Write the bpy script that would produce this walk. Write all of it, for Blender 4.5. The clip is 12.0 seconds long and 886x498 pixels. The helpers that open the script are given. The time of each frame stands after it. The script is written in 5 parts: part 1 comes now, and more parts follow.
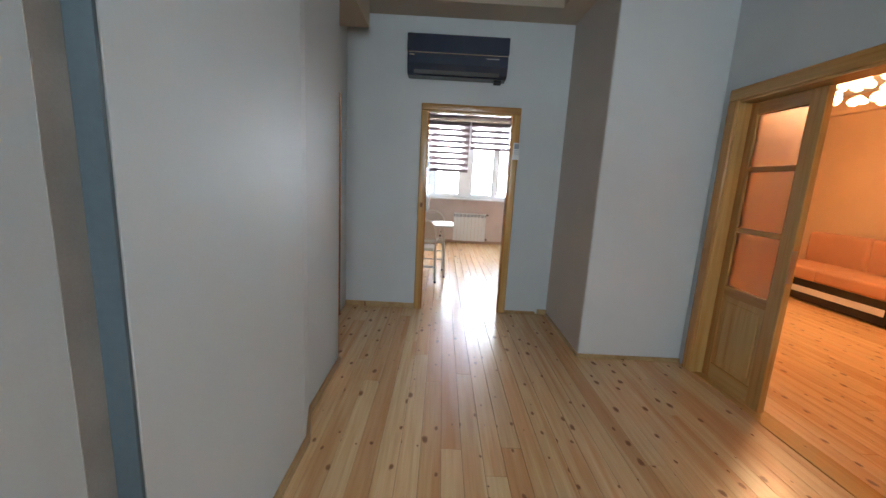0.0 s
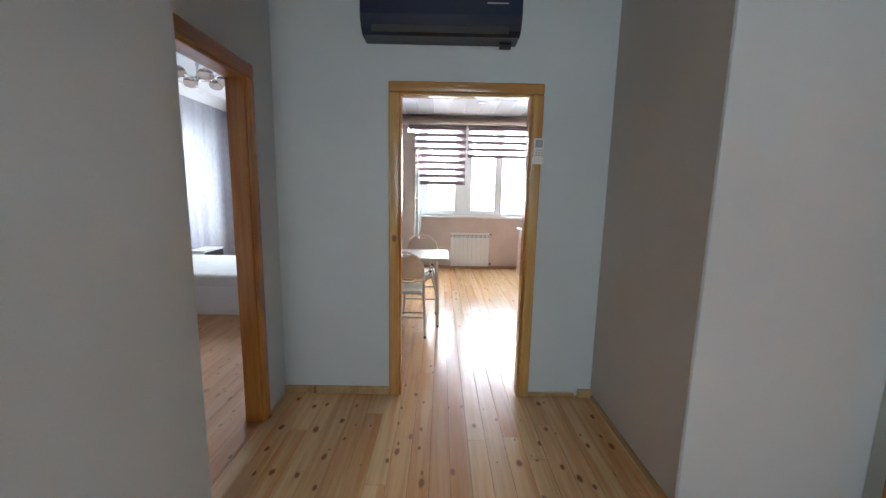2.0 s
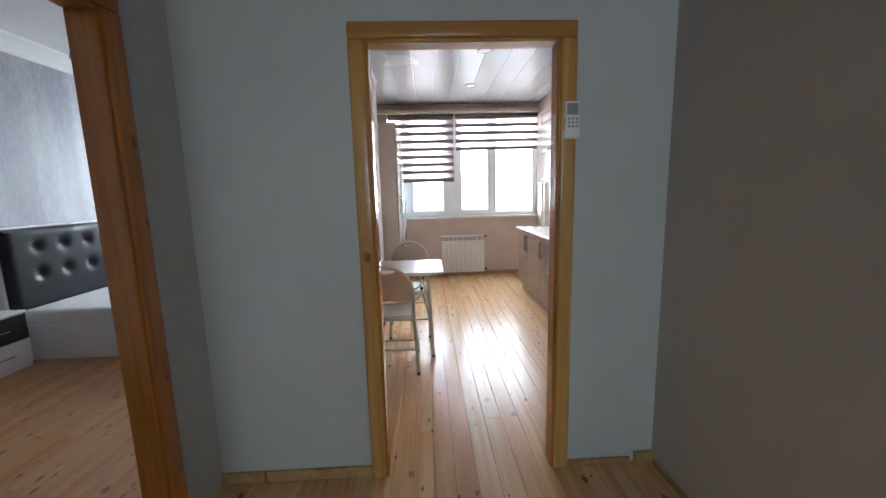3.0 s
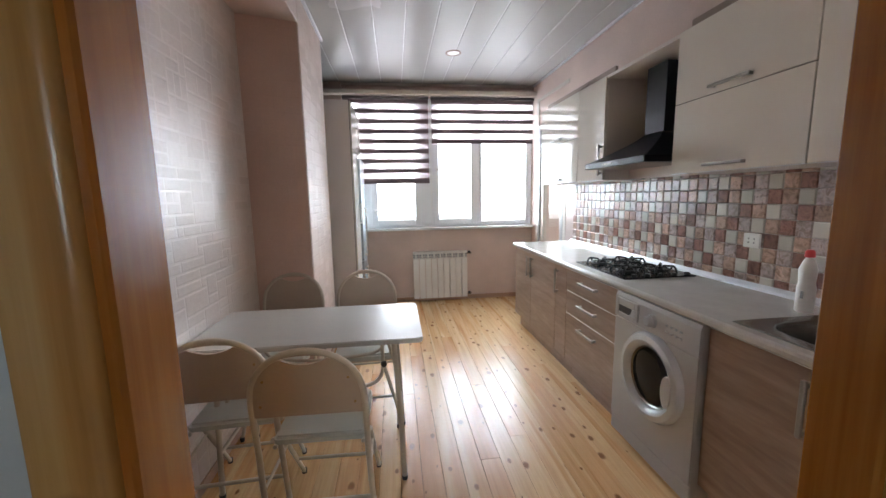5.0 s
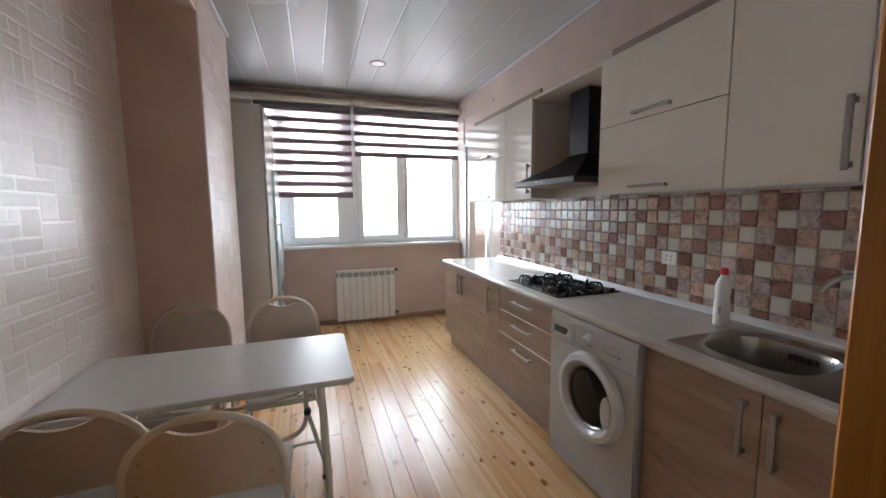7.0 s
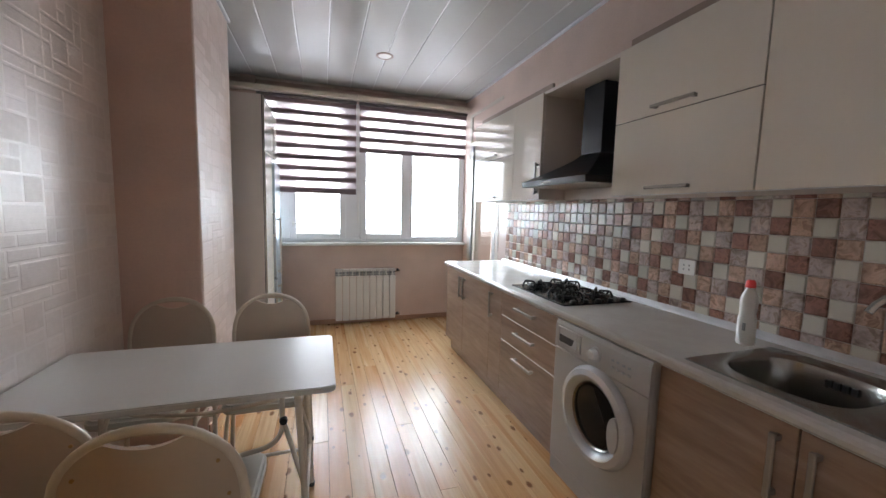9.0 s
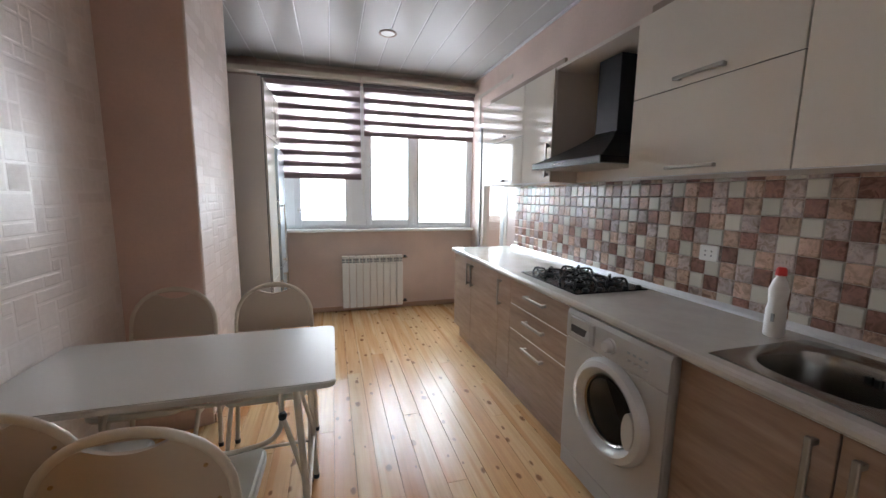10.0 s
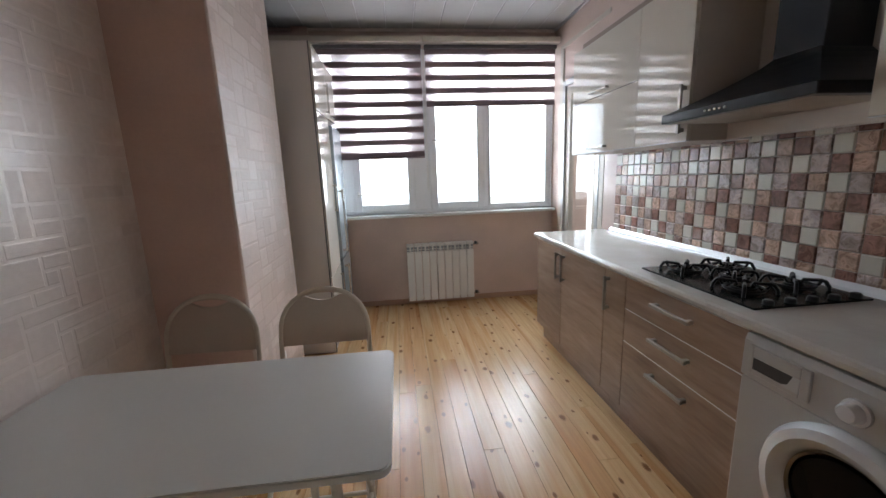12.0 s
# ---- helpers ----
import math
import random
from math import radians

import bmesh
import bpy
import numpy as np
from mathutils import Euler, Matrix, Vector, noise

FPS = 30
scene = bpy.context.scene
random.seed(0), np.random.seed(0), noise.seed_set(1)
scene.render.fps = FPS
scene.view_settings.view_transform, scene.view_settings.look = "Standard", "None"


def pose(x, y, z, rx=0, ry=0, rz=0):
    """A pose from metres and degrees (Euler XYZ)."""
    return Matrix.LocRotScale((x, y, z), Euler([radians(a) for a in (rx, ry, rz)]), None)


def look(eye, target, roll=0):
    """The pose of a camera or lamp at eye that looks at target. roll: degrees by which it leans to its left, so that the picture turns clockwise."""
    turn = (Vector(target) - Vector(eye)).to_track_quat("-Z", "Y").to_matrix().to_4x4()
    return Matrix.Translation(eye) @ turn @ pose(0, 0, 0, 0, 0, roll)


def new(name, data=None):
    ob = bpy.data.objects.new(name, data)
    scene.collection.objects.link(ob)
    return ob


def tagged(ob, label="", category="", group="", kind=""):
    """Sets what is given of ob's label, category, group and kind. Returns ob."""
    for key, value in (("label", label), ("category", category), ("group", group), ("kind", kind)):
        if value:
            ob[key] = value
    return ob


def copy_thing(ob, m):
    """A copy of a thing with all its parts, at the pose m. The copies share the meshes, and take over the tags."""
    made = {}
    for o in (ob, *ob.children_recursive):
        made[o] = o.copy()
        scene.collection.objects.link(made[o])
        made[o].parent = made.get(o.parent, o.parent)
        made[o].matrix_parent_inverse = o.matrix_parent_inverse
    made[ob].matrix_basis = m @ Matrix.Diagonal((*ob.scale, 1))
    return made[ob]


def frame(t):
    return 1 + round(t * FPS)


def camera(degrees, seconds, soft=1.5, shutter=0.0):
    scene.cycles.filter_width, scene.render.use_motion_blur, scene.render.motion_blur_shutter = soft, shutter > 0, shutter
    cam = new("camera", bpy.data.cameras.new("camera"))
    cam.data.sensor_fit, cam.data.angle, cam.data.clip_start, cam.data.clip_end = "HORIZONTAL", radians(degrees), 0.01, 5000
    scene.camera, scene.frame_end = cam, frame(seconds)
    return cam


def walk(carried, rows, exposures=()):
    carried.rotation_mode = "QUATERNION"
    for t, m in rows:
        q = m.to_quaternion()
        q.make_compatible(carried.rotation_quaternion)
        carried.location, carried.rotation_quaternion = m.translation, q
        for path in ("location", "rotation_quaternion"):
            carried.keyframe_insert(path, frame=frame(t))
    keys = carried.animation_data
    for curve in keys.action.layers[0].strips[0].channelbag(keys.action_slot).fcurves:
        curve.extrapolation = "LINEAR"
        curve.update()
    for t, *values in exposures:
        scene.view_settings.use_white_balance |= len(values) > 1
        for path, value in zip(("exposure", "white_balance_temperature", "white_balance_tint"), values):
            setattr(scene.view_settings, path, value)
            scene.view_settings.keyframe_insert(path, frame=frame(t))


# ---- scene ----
cam = camera(99.2, 12.0)
PATH = [
    (0, (0.042, 0.084, 1.361), (0.062, 2.052, 1.002), 3.1),
    (0.5, (0.116, 0.388, 1.386), (0.158, 2.347, 0.984), 2.7),
    (1, (0.096, 0.724, 1.387), (0.218, 2.691, 1.041), 0.3),
    (1.5, (0.095, 1.089, 1.389), (0.195, 3.07, 1.13), -0.1),
    (2, (0.14, 1.465, 1.408), (0.154, 3.443, 1.112), 1.1),
    (2.5, (0.101, 1.857, 1.413), (0.226, 3.836, 1.148), 0.2),
    (2.8, (0.110, 2.052, 1.402), (0.190, 4.025, 1.086), -0.9),
    (3, (0.109, 2.24, 1.384), (0.187, 4.216, 1.086), -1.5),
    (3.2, (0.127, 2.372, 1.400), (0.205, 4.342, 1.080), -1.1),
    (4.8, (0.135, 3.503, 1.377), (0.315, 5.476, 1.1), -1.0),
    (5, (0.123, 3.582, 1.384), (0.366, 5.548, 1.106), -1.0),
    (5.5, (0.091, 3.714, 1.4), (0.509, 5.657, 1.178), -2.3),
    (6, (0.091, 3.746, 1.415), (0.585, 5.675, 1.227), -2.2),
    (6.5, (0.101, 3.755, 1.417), (0.7, 5.654, 1.234), -1.1),
    (7, (0.098, 3.757, 1.41), (0.743, 5.638, 1.197), -0.5),
    (8.8, (0.149, 3.841, 1.377), (0.791, 5.727, 1.199), 1.2),
    (9, (0.185, 3.875, 1.382), (0.794, 5.769, 1.182), 1.4),
    (9.5, (0.217, 3.933, 1.386), (0.808, 5.827, 1.134), 1.3),
    (10, (0.231, 3.956, 1.381), (0.791, 5.855, 1.102), 0.8),
    (10.5, (0.239, 3.967, 1.379), (0.739, 5.882, 1.089), -0.1),
    (11, (0.238, 4.04, 1.366), (0.649, 5.965, 1.009), 0.1),
    (11.5, (0.232, 4.239, 1.361), (0.525, 6.186, 1.011), -0.2),
    (12, (0.278, 4.513, 1.359), (0.495, 6.465, 0.98), -2.1),
]
walk(cam, [(t, look(eye, target, roll)) for t, eye, target, roll in PATH], [(0, 0.70), (1.0, 0.85), (1.5, 0.80), (2.0, 0.66), (2.5, 0.37), (3.0, 0.17), (5.0, 0.0), (7.0, -0.18), (9.0, -0.22), (11.5, -0.41), (12.0, -0.60)])

# world, window light and lamps
world = bpy.data.worlds.new("overcast_sky")
scene.world = world
world.use_nodes = True
sky = world.node_tree.nodes.new("ShaderNodeTexSky")
sky.sky_type, sky.sun_disc = "NISHITA", False
sky.sun_elevation, sky.sun_rotation = radians(40), radians(200)
world.node_tree.links.new(sky.outputs[0], world.node_tree.nodes["Background"].inputs[0])
world.node_tree.nodes["Background"].inputs[1].default_value = 0.08


def area(name, m, sx, sy, watts, colour):
    d = bpy.data.lights.new(name, "AREA")
    d.shape, d.size, d.size_y, d.energy, d.color = "RECTANGLE", sx, sy, watts, colour
    ob = new(name, d)
    ob.matrix_world = m
    return ob


def bulb(name, at, watts, colour, radius=0.05):
    d = bpy.data.lights.new(name, "POINT")
    d.energy, d.color, d.shadow_soft_size = watts, colour, radius
    ob = new(name, d)
    ob.location = at
    return ob


SKY = (0.81, 0.94, 1.06)
area("kitchen_window_sky", look((0.75, 10.3, 2.35), (0.75, 6.4, 1.15)), 4.6, 2.8, 770, SKY)
area("balcony_door_sky", look((2.5, 7.86, 1.5), (0, 7.86, 1.5)), 0.9, 2.0, 5, SKY)
area("bedroom_window_sky", look((-2.4, 9.6, 2.2), (-2.4, 6, 0.6)), 2.4, 2.0, 130, SKY)
# added fill for the hall, shining in through a made-up window out of view
area("hall_fill_light", look((0.45, -2.55, 2.15), (0.9, 3.9, 1.6)), 1.3, 1.4, 34, (0.79, 0.93, 1.01))
WARM = (1.0, 0.56, 0.26)
for bx, by in ((4.0, 3.75), (4.2, 4.0), (3.85, 4.05)):
    bulb("chandelier_bulb", (bx, by, 2.42), 33, WARM, 0.04)


# materials
def mat(name, rough=0.5, metal=0.0, spec=0.5):
    m = bpy.data.materials.new(name)
    m.use_nodes = True
    b = m.node_tree.nodes["Principled BSDF"]
    b.inputs["Roughness"].default_value, b.inputs["Metallic"].default_value = rough, metal
    b.inputs["Specular IOR Level"].default_value = spec
    return m, m.node_tree, b


def node(nt, kind, **sets):
    n = nt.nodes.new(kind)
    for k, v in sets.items():
        if k in n.inputs:
            n.inputs[k].default_value = v
    return n


def coords(nt, scale=(1, 1, 1), shift=None):
    c = nt.nodes.new("ShaderNodeTexCoord")
    mp = nt.nodes.new("ShaderNodeMapping")
    mp.inputs["Scale"].default_value = scale
    nt.links.new(c.outputs["Object"], mp.inputs["Vector"])
    if shift:
        sc = nt.nodes.new("ShaderNodeVectorMath")
        sc.operation = "SCALE"
        sc.inputs[0].default_value = (37.0, 91.0, 13.0)
        nt.links.new(shift, sc.inputs["Scale"])
        nt.links.new(sc.outputs[0], mp.inputs["Location"])
    return mp.outputs[0]


def ramp(nt, fac, stops):
    r = nt.nodes.new("ShaderNodeValToRGB")
    el = r.color_ramp.elements
    while len(el) < len(stops):
        el.new(0.5)
    for e, (p, c) in zip(el, stops):
        e.position, e.color = p, (*c, 1)
    nt.links.new(fac, r.inputs[0])
    return r.outputs[0]


def mix(nt, fac, a, b, kind="MIX"):
    n = nt.nodes.new("ShaderNodeMix")
    n.data_type, n.blend_type = "RGBA", kind
    for sock, v in ((n.inputs[0], fac), (n.inputs[6], a), (n.inputs[7], b)):
        if isinstance(v, (int, float)):
            sock.default_value = v
        elif isinstance(v, tuple):
            sock.default_value = (*v, 1)
        else:
            nt.links.new(v, sock)
    return n.outputs[2]


def noise_tex(nt, vec, scale, detail=3.0, rough=0.5, swirl=0.0):
    n = node(nt, "ShaderNodeTexNoise", Scale=scale, Detail=detail, Roughness=rough, Distortion=swirl)
    nt.links.new(vec, n.inputs["Vector"])
    return n.outputs[0]


def bump(nt, b, height, strength, distance):
    n = node(nt, "ShaderNodeBump", Strength=strength, Distance=distance)
    nt.links.new(height, n.inputs["Height"])
    nt.links.new(n.outputs[0], b.inputs["Normal"])


def vary(nt, fac, lo, hi):
    r = node(nt, "ShaderNodeMapRange")
    r.inputs[3].default_value, r.inputs[4].default_value = lo, hi
    nt.links.new(fac, r.inputs[0])
    return r.outputs[0]


def painted(name, colour, rough=0.5, spread=0.06, big=1.2, fine=60.0, relief=0.12, metal=0.0, depth=0.002, spec=0.5):
    """A coat of one colour with slow blotches and a fine grain."""
    m, nt, b = mat(name, rough, metal, spec)
    v = coords(nt)
    n1, n2 = noise_tex(nt, v, big, 4.0), noise_tex(nt, v, fine, 2.0)
    lo = tuple(max(0.0, c * (1 - spread)) for c in colour)
    hi = tuple(min(1.0, c * (1 + spread)) for c in colour)
    c1 = ramp(nt, n1, [(0.3, lo), (0.7, hi)])
    c2 = ramp(nt, n2, [(0.3, (1 - spread / 2,) * 3), (0.7, (1, 1, 1))])
    nt.links.new(mix(nt, 1.0, c1, c2, "MULTIPLY"), b.inputs["Base Color"])
    nt.links.new(vary(nt, n1, max(0.02, rough * 0.96), min(1, rough * 1.04)), b.inputs["Roughness"])
    if relief:
        bump(nt, b, n2, relief, depth)
    return m


def plain(name, colour, rough=0.4, metal=0.0, spread=0.03, spec=0.5):
    return painted(name, colour, rough, spread, 3.0, 90.0, 0.0, metal, spec=spec)


def pine(name, tones, rough, per_island=False, knots=1.0, along="y", coat=0.0):
    """Varnished knotty pine with grain along one axis."""
    m, nt, b = mat(name, rough)
    if per_island:
        rnd = nt.nodes.new("ShaderNodeNewGeometry").outputs["Random Per Island"]
    else:
        rnd = nt.nodes.new("ShaderNodeObjectInfo").outputs["Random"]
    def stretch(a, c):
        return {"y": (a, c, a), "z": (a, a, c), "x": (c, a, a)}[along]
    g = noise_tex(nt, coords(nt, stretch(26, 1.1), rnd), 1.6, 5.0, 0.6)
    g2 = noise_tex(nt, coords(nt, stretch(90, 2.0), rnd), 2.0, 2.0)
    base = ramp(nt, g, [(0.22, tones[0]), (0.50, tones[1]), (0.80, tones[2])])
    tint = ramp(nt, rnd, [(0.0, (0.91, 0.86, 0.79)), (0.3, (1, 0.98, 0.93)), (0.62, (1.0, 0.95, 0.90)), (0.84, (0.97, 0.87, 0.77)), (1.0, (0.82, 0.65, 0.50))])
    base = mix(nt, 1.0, base, tint, "MULTIPLY")
    base = mix(nt, 1.0, base, ramp(nt, g2, [(0.2, (0.92, 0.89, 0.84)), (0.6, (1, 1, 1))]), "MULTIPLY")
    heart = noise_tex(nt, coords(nt, stretch(9, 0.45), rnd), 1.0, 2.0, 0.5, 0.4)
    base = mix(nt, 1.0, base, ramp(nt, heart, [(0.50, (1, 1, 1)), (0.58, (0.90, 0.80, 0.69)), (0.72, (0.86, 0.73, 0.60))]), "MULTIPLY")
    if knots:
        vo = node(nt, "ShaderNodeTexVoronoi", Scale=1.0, Randomness=1.0)
        vo.voronoi_dimensions = "2D" if along == "y" else "3D"
        kv = coords(nt, stretch(11.0, 6.2), rnd)
        kn = node(nt, "ShaderNodeTexNoise", Scale=2.6, Detail=2.0)
        nt.links.new(kv, kn.inputs["Vector"])
        nt.links.new(mix(nt, 0.16, kv, kn.outputs["Color"], "ADD"), vo.inputs["Vector"])
        gate = nt.nodes.new("ShaderNodeMath")
        gate.operation, gate.inputs[1].default_value = "GREATER_THAN", 1 - 0.46 * knots
        sep = nt.nodes.new("ShaderNodeSeparateColor")
        nt.links.new(vo.outputs["Color"], sep.inputs[0])
        nt.links.new(sep.outputs[0], gate.inputs[0])
        sz = vary(nt, sep.outputs[1], 0.04, 0.23)
        rel = nt.nodes.new("ShaderNodeMath")
        rel.operation = "DIVIDE"
        nt.links.new(vo.outputs["Distance"], rel.inputs[0])
        nt.links.new(sz, rel.inputs[1])
        core = ramp(nt, rel.outputs[0], [(0.0, (0.88, 0.88, 0.88)), (0.55, (0.72, 0.72, 0.72)), (0.8, (0.22, 0.22, 0.22)), (1.0, (0, 0, 0))])
        fac = mix(nt, 1.0, core, gate.outputs[0], "MULTIPLY")
        base = mix(nt, fac, base, (0.085, 0.028, 0.010))
        halo = nt.nodes.new("ShaderNodeMath")
        halo.operation, halo.inputs[1].default_value = "MULTIPLY", 0.45
        hr = ramp(nt, rel.outputs[0], [(0.3, (1, 1, 1)), (1.0, (0, 0, 0))])
        nt.links.new(mix(nt, 1.0, hr, gate.outputs[0], "MULTIPLY"), halo.inputs[0])
        base = mix(nt, halo.outputs[0], base, (0.30, 0.12, 0.035))
    nt.links.new(base, b.inputs["Base Color"])
    wear = noise_tex(nt, coords(nt, (1, 1, 1), rnd), 2.2, 4.0)
    nt.links.new(vary(nt, wear, rough * 0.85, rough * 1.15), b.inputs["Roughness"])
    b.inputs["Coat Weight"].default_value, b.inputs["Coat Roughness"].default_value = coat, 0.2
    bump(nt, b, g2, 0.06, 0.001)
    return m


FLOOR_TONES = ((0.55, 0.345, 0.175), (0.68, 0.463, 0.258), (0.76, 0.563, 0.345))
floor_pine = pine("varnished_knotty_pine_floor", FLOOR_TONES, 0.25)
floor_pine_bedroom = pine("reddish_pine_floor", ((0.40, 0.20, 0.09), (0.50, 0.275, 0.135), (0.56, 0.33, 0.18)), 0.36, per_island=True)
# wall grey warmed to carry light bounced off the wooden floor
pier_bounce = painted("warm_bounce_wall_paint", (0.56, 0.515, 0.49), 0.55, 0.05, 1.0, 140.0, 0.22, depth=0.001)
floor_pine_far = pine("varnished_knotty_pine_floor_far", FLOOR_TONES, 0.36, per_island=True)
TRIM_TONES = ((0.43, 0.235, 0.075), (0.55, 0.33, 0.115), (0.62, 0.40, 0.155))
ORANGE_TONES = ((0.34, 0.125, 0.022), (0.46, 0.19, 0.034), (0.54, 0.245, 0.052))
orange_pine = pine("orange_varnished_pine", ORANGE_TONES, 0.22, along="z", knots=0.3, coat=0.3)
orange_pine_head = pine("orange_varnished_pine_head", ORANGE_TONES, 0.22, along="y", knots=0.2, coat=0.3)
trim_pine = pine("varnished_pine_trim", TRIM_TONES, 0.22, along="z", knots=0.25, coat=0.3)
trim_pine_x = pine("varnished_pine_trim_head", TRIM_TONES, 0.22, along="x", knots=0.2, coat=0.3)
trim_pine_y = pine("varnished_pine_trim_side", TRIM_TONES, 0.22, along="y", knots=0.2, coat=0.3)
hall_paint = painted("blue_grey_wall_paint", (0.55, 0.585, 0.605), 0.55, 0.05, 1.0, 140.0, 0.22, depth=0.001)
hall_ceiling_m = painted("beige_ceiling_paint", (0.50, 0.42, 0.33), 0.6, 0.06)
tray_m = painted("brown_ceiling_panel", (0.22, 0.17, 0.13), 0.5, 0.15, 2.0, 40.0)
kitchen_paint = painted("pinkish_beige_wallpaper", (0.60, 0.465, 0.405), 0.45, 0.10, 2.0, 70.0, 0.25, depth=0.0015)
paper_joint = painted("pearl_wallpaper_joints", (0.74, 0.635, 0.58), 0.28, 0.04, 3.0, 120.0, 0.12, metal=0.12, depth=0.0005, spec=1.0)
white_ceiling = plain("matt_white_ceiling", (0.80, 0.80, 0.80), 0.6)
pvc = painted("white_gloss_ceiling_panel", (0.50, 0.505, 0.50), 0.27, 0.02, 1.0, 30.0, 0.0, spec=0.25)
silver_strip = plain("silver_ceiling_strip", (0.66, 0.67, 0.69), 0.38, 1.0)
upvc = plain("white_plastic_window_frame", (0.80, 0.81, 0.82), 0.35)
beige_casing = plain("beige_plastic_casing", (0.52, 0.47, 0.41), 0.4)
balcony_render = painted("tan_balcony_render", (0.30, 0.265, 0.22), 0.8, 0.1)
grey_frame = plain("grey_aluminium_frame", (0.40, 0.40, 0.40), 0.35, 0.4)
sill_m = painted("white_marble_effect_sill", (0.72, 0.71, 0.70), 0.3, 0.1, 6.0, 50.0, 0.0)
chrome = plain("brushed_chrome", (0.50, 0.49, 0.47), 0.26, 1.0)
nickel = plain("satin_nickel", (0.34, 0.32, 0.29), 0.34, 1.0)
cream_gloss = plain("cream_high_gloss_lacquer", (0.655, 0.605, 0.535), 0.055, 0.0, 0.015, 0.3)
panel_white = painted("off_white_cabinet_panel", (0.74, 0.69, 0.66), 0.4, 0.03, 2.0, 60.0, 0.0)
cream_board = painted("cream_laminate_board", (0.62, 0.55, 0.50), 0.45, 0.04, 2.0, 60.0, 0.0)
rail_brown = painted("taupe_laminate_rail", (0.30, 0.225, 0.185), 0.5, 0.06)
dark_edge = plain("dark_grey_board_edge", (0.10, 0.09, 0.09), 0.4)
counter_m = painted("pale_beige_marble_laminate", (0.47, 0.435, 0.40), 0.12, 0.06, 7.0, 40.0, 0.0)
black_gloss = plain("black_enamel", (0.010, 0.010, 0.011), 0.25, spec=0.25)
brown_ring = plain("brown_lamp_ring", (0.22, 0.15, 0.11), 0.35)
hood_m = plain("black_painted_steel", (0.009, 0.011, 0.016), 0.30, spec=0.35)
iron = painted("matt_black_cast_iron", (0.010, 0.010, 0.011), 0.45, 0.2, 20.0, 200.0, 0.3, spec=0.3)
steel = plain("brushed_stainless_steel", (0.34, 0.33, 0.31), 0.27, 1.0, 0.08)
steel_filter = plain("grease_filter_mesh", (0.42, 0.36, 0.30), 0.5, 0.4, 0.15)
appliance = plain("silver_white_enamel", (0.40, 0.385, 0.37), 0.32, 0.0, 0.02)
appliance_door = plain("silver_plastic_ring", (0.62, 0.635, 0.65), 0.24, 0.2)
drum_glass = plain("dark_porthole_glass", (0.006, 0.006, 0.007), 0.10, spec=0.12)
# dark blue-grey that carries the shade of the pilaster's end face
strip_shade = painted("blue_corner_strip_shade", (0.085, 0.115, 0.135), 0.7, 0.15)
# grey-brown tone for the contact shade beside the pilaster
band_shade = painted("grey_brown_corner_shade", (0.30, 0.275, 0.26), 0.7, 0.15, 6.0, 160.0)
fridge_m = plain("silver_fridge_enamel", (0.46, 0.51, 0.54), 0.25, 0.35)
rad_m = plain("white_radiator_enamel", (0.74, 0.72, 0.69), 0.35)
chair_metal = plain("cream_powder_coated_metal", (0.61, 0.53, 0.44), 0.35)
chair_board = painted("cream_chair_back_board", (0.50, 0.395, 0.315), 0.42, 0.05, 4.0, 80.0, 0.05)
vinyl = painted("pale_grey_vinyl_seat", (0.58, 0.57, 0.52), 0.38, 0.05, 5.0, 160.0, 0.15, depth=0.0006)
table_m = painted("off_white_table_laminate", (0.55, 0.515, 0.475), 0.28, 0.03, 3.0, 140.0, 0.05, depth=0.0004)
rubber = plain("black_rubber", (0.02, 0.02, 0.02), 0.7)
white_plastic = plain("white_plastic", (0.78, 0.77, 0.74), 0.32)
grey_plastic = plain("grey_plastic", (0.30, 0.32, 0.33), 0.4)
dark_plastic = plain("dark_plastic", (0.03, 0.03, 0.035), 0.4)
red_plastic = plain("red_plastic", (0.65, 0.035, 0.03), 0.35)
navy = plain("dark_navy_gloss_plastic", (0.018, 0.026, 0.055), 0.22)
brass = plain("antique_brass", (0.42, 0.27, 0.13), 0.3, 1.0)
blind_dark = painted("plum_brown_blind_fabric", (0.21, 0.15, 0.16), 0.8, 0.08, 5.0, 300.0, 0.3, depth=0.0005)
beige_rail = plain("beige_curtain_rail", (0.62, 0.56, 0.47), 0.4)
pale_pine = pine("pale_pine_baseboard", ((0.36, 0.25, 0.12), (0.46, 0.33, 0.17), (0.52, 0.39, 0.21)), 0.4, along="y", knots=0.2)
baseboard_m = painted("pinkish_brown_baseboard", (0.42, 0.26, 0.18), 0.4, 0.1)
leather = painted("black_tufted_leather", (0.012, 0.013, 0.017), 0.38, 0.15, 8.0, 180.0, 0.35, depth=0.001, spec=0.3)
mattress_m = painted("white_quilted_mattress", (0.66, 0.65, 0.66), 0.7, 0.06, 9.0, 60.0, 0.3)
white_board = plain("white_laminate", (0.72, 0.71, 0.73), 0.35)
purple = painted("purple_curtain_cloth", (0.34, 0.10, 0.33), 0.75, 0.25, 5.0, 90.0, 0.3)
peach_wall = painted("peach_wallpaper", (0.62, 0.43, 0.27), 0.6, 0.06)
orange_cloth = painted("orange_upholstery", (0.48, 0.235, 0.13), 0.75, 0.07, 3.0, 180.0, 0.35)
black_board = plain("black_laminate", (0.012, 0.011, 0.012), 0.3)
subfloor = plain("dark_subfloor", (0.06, 0.035, 0.018), 0.8)


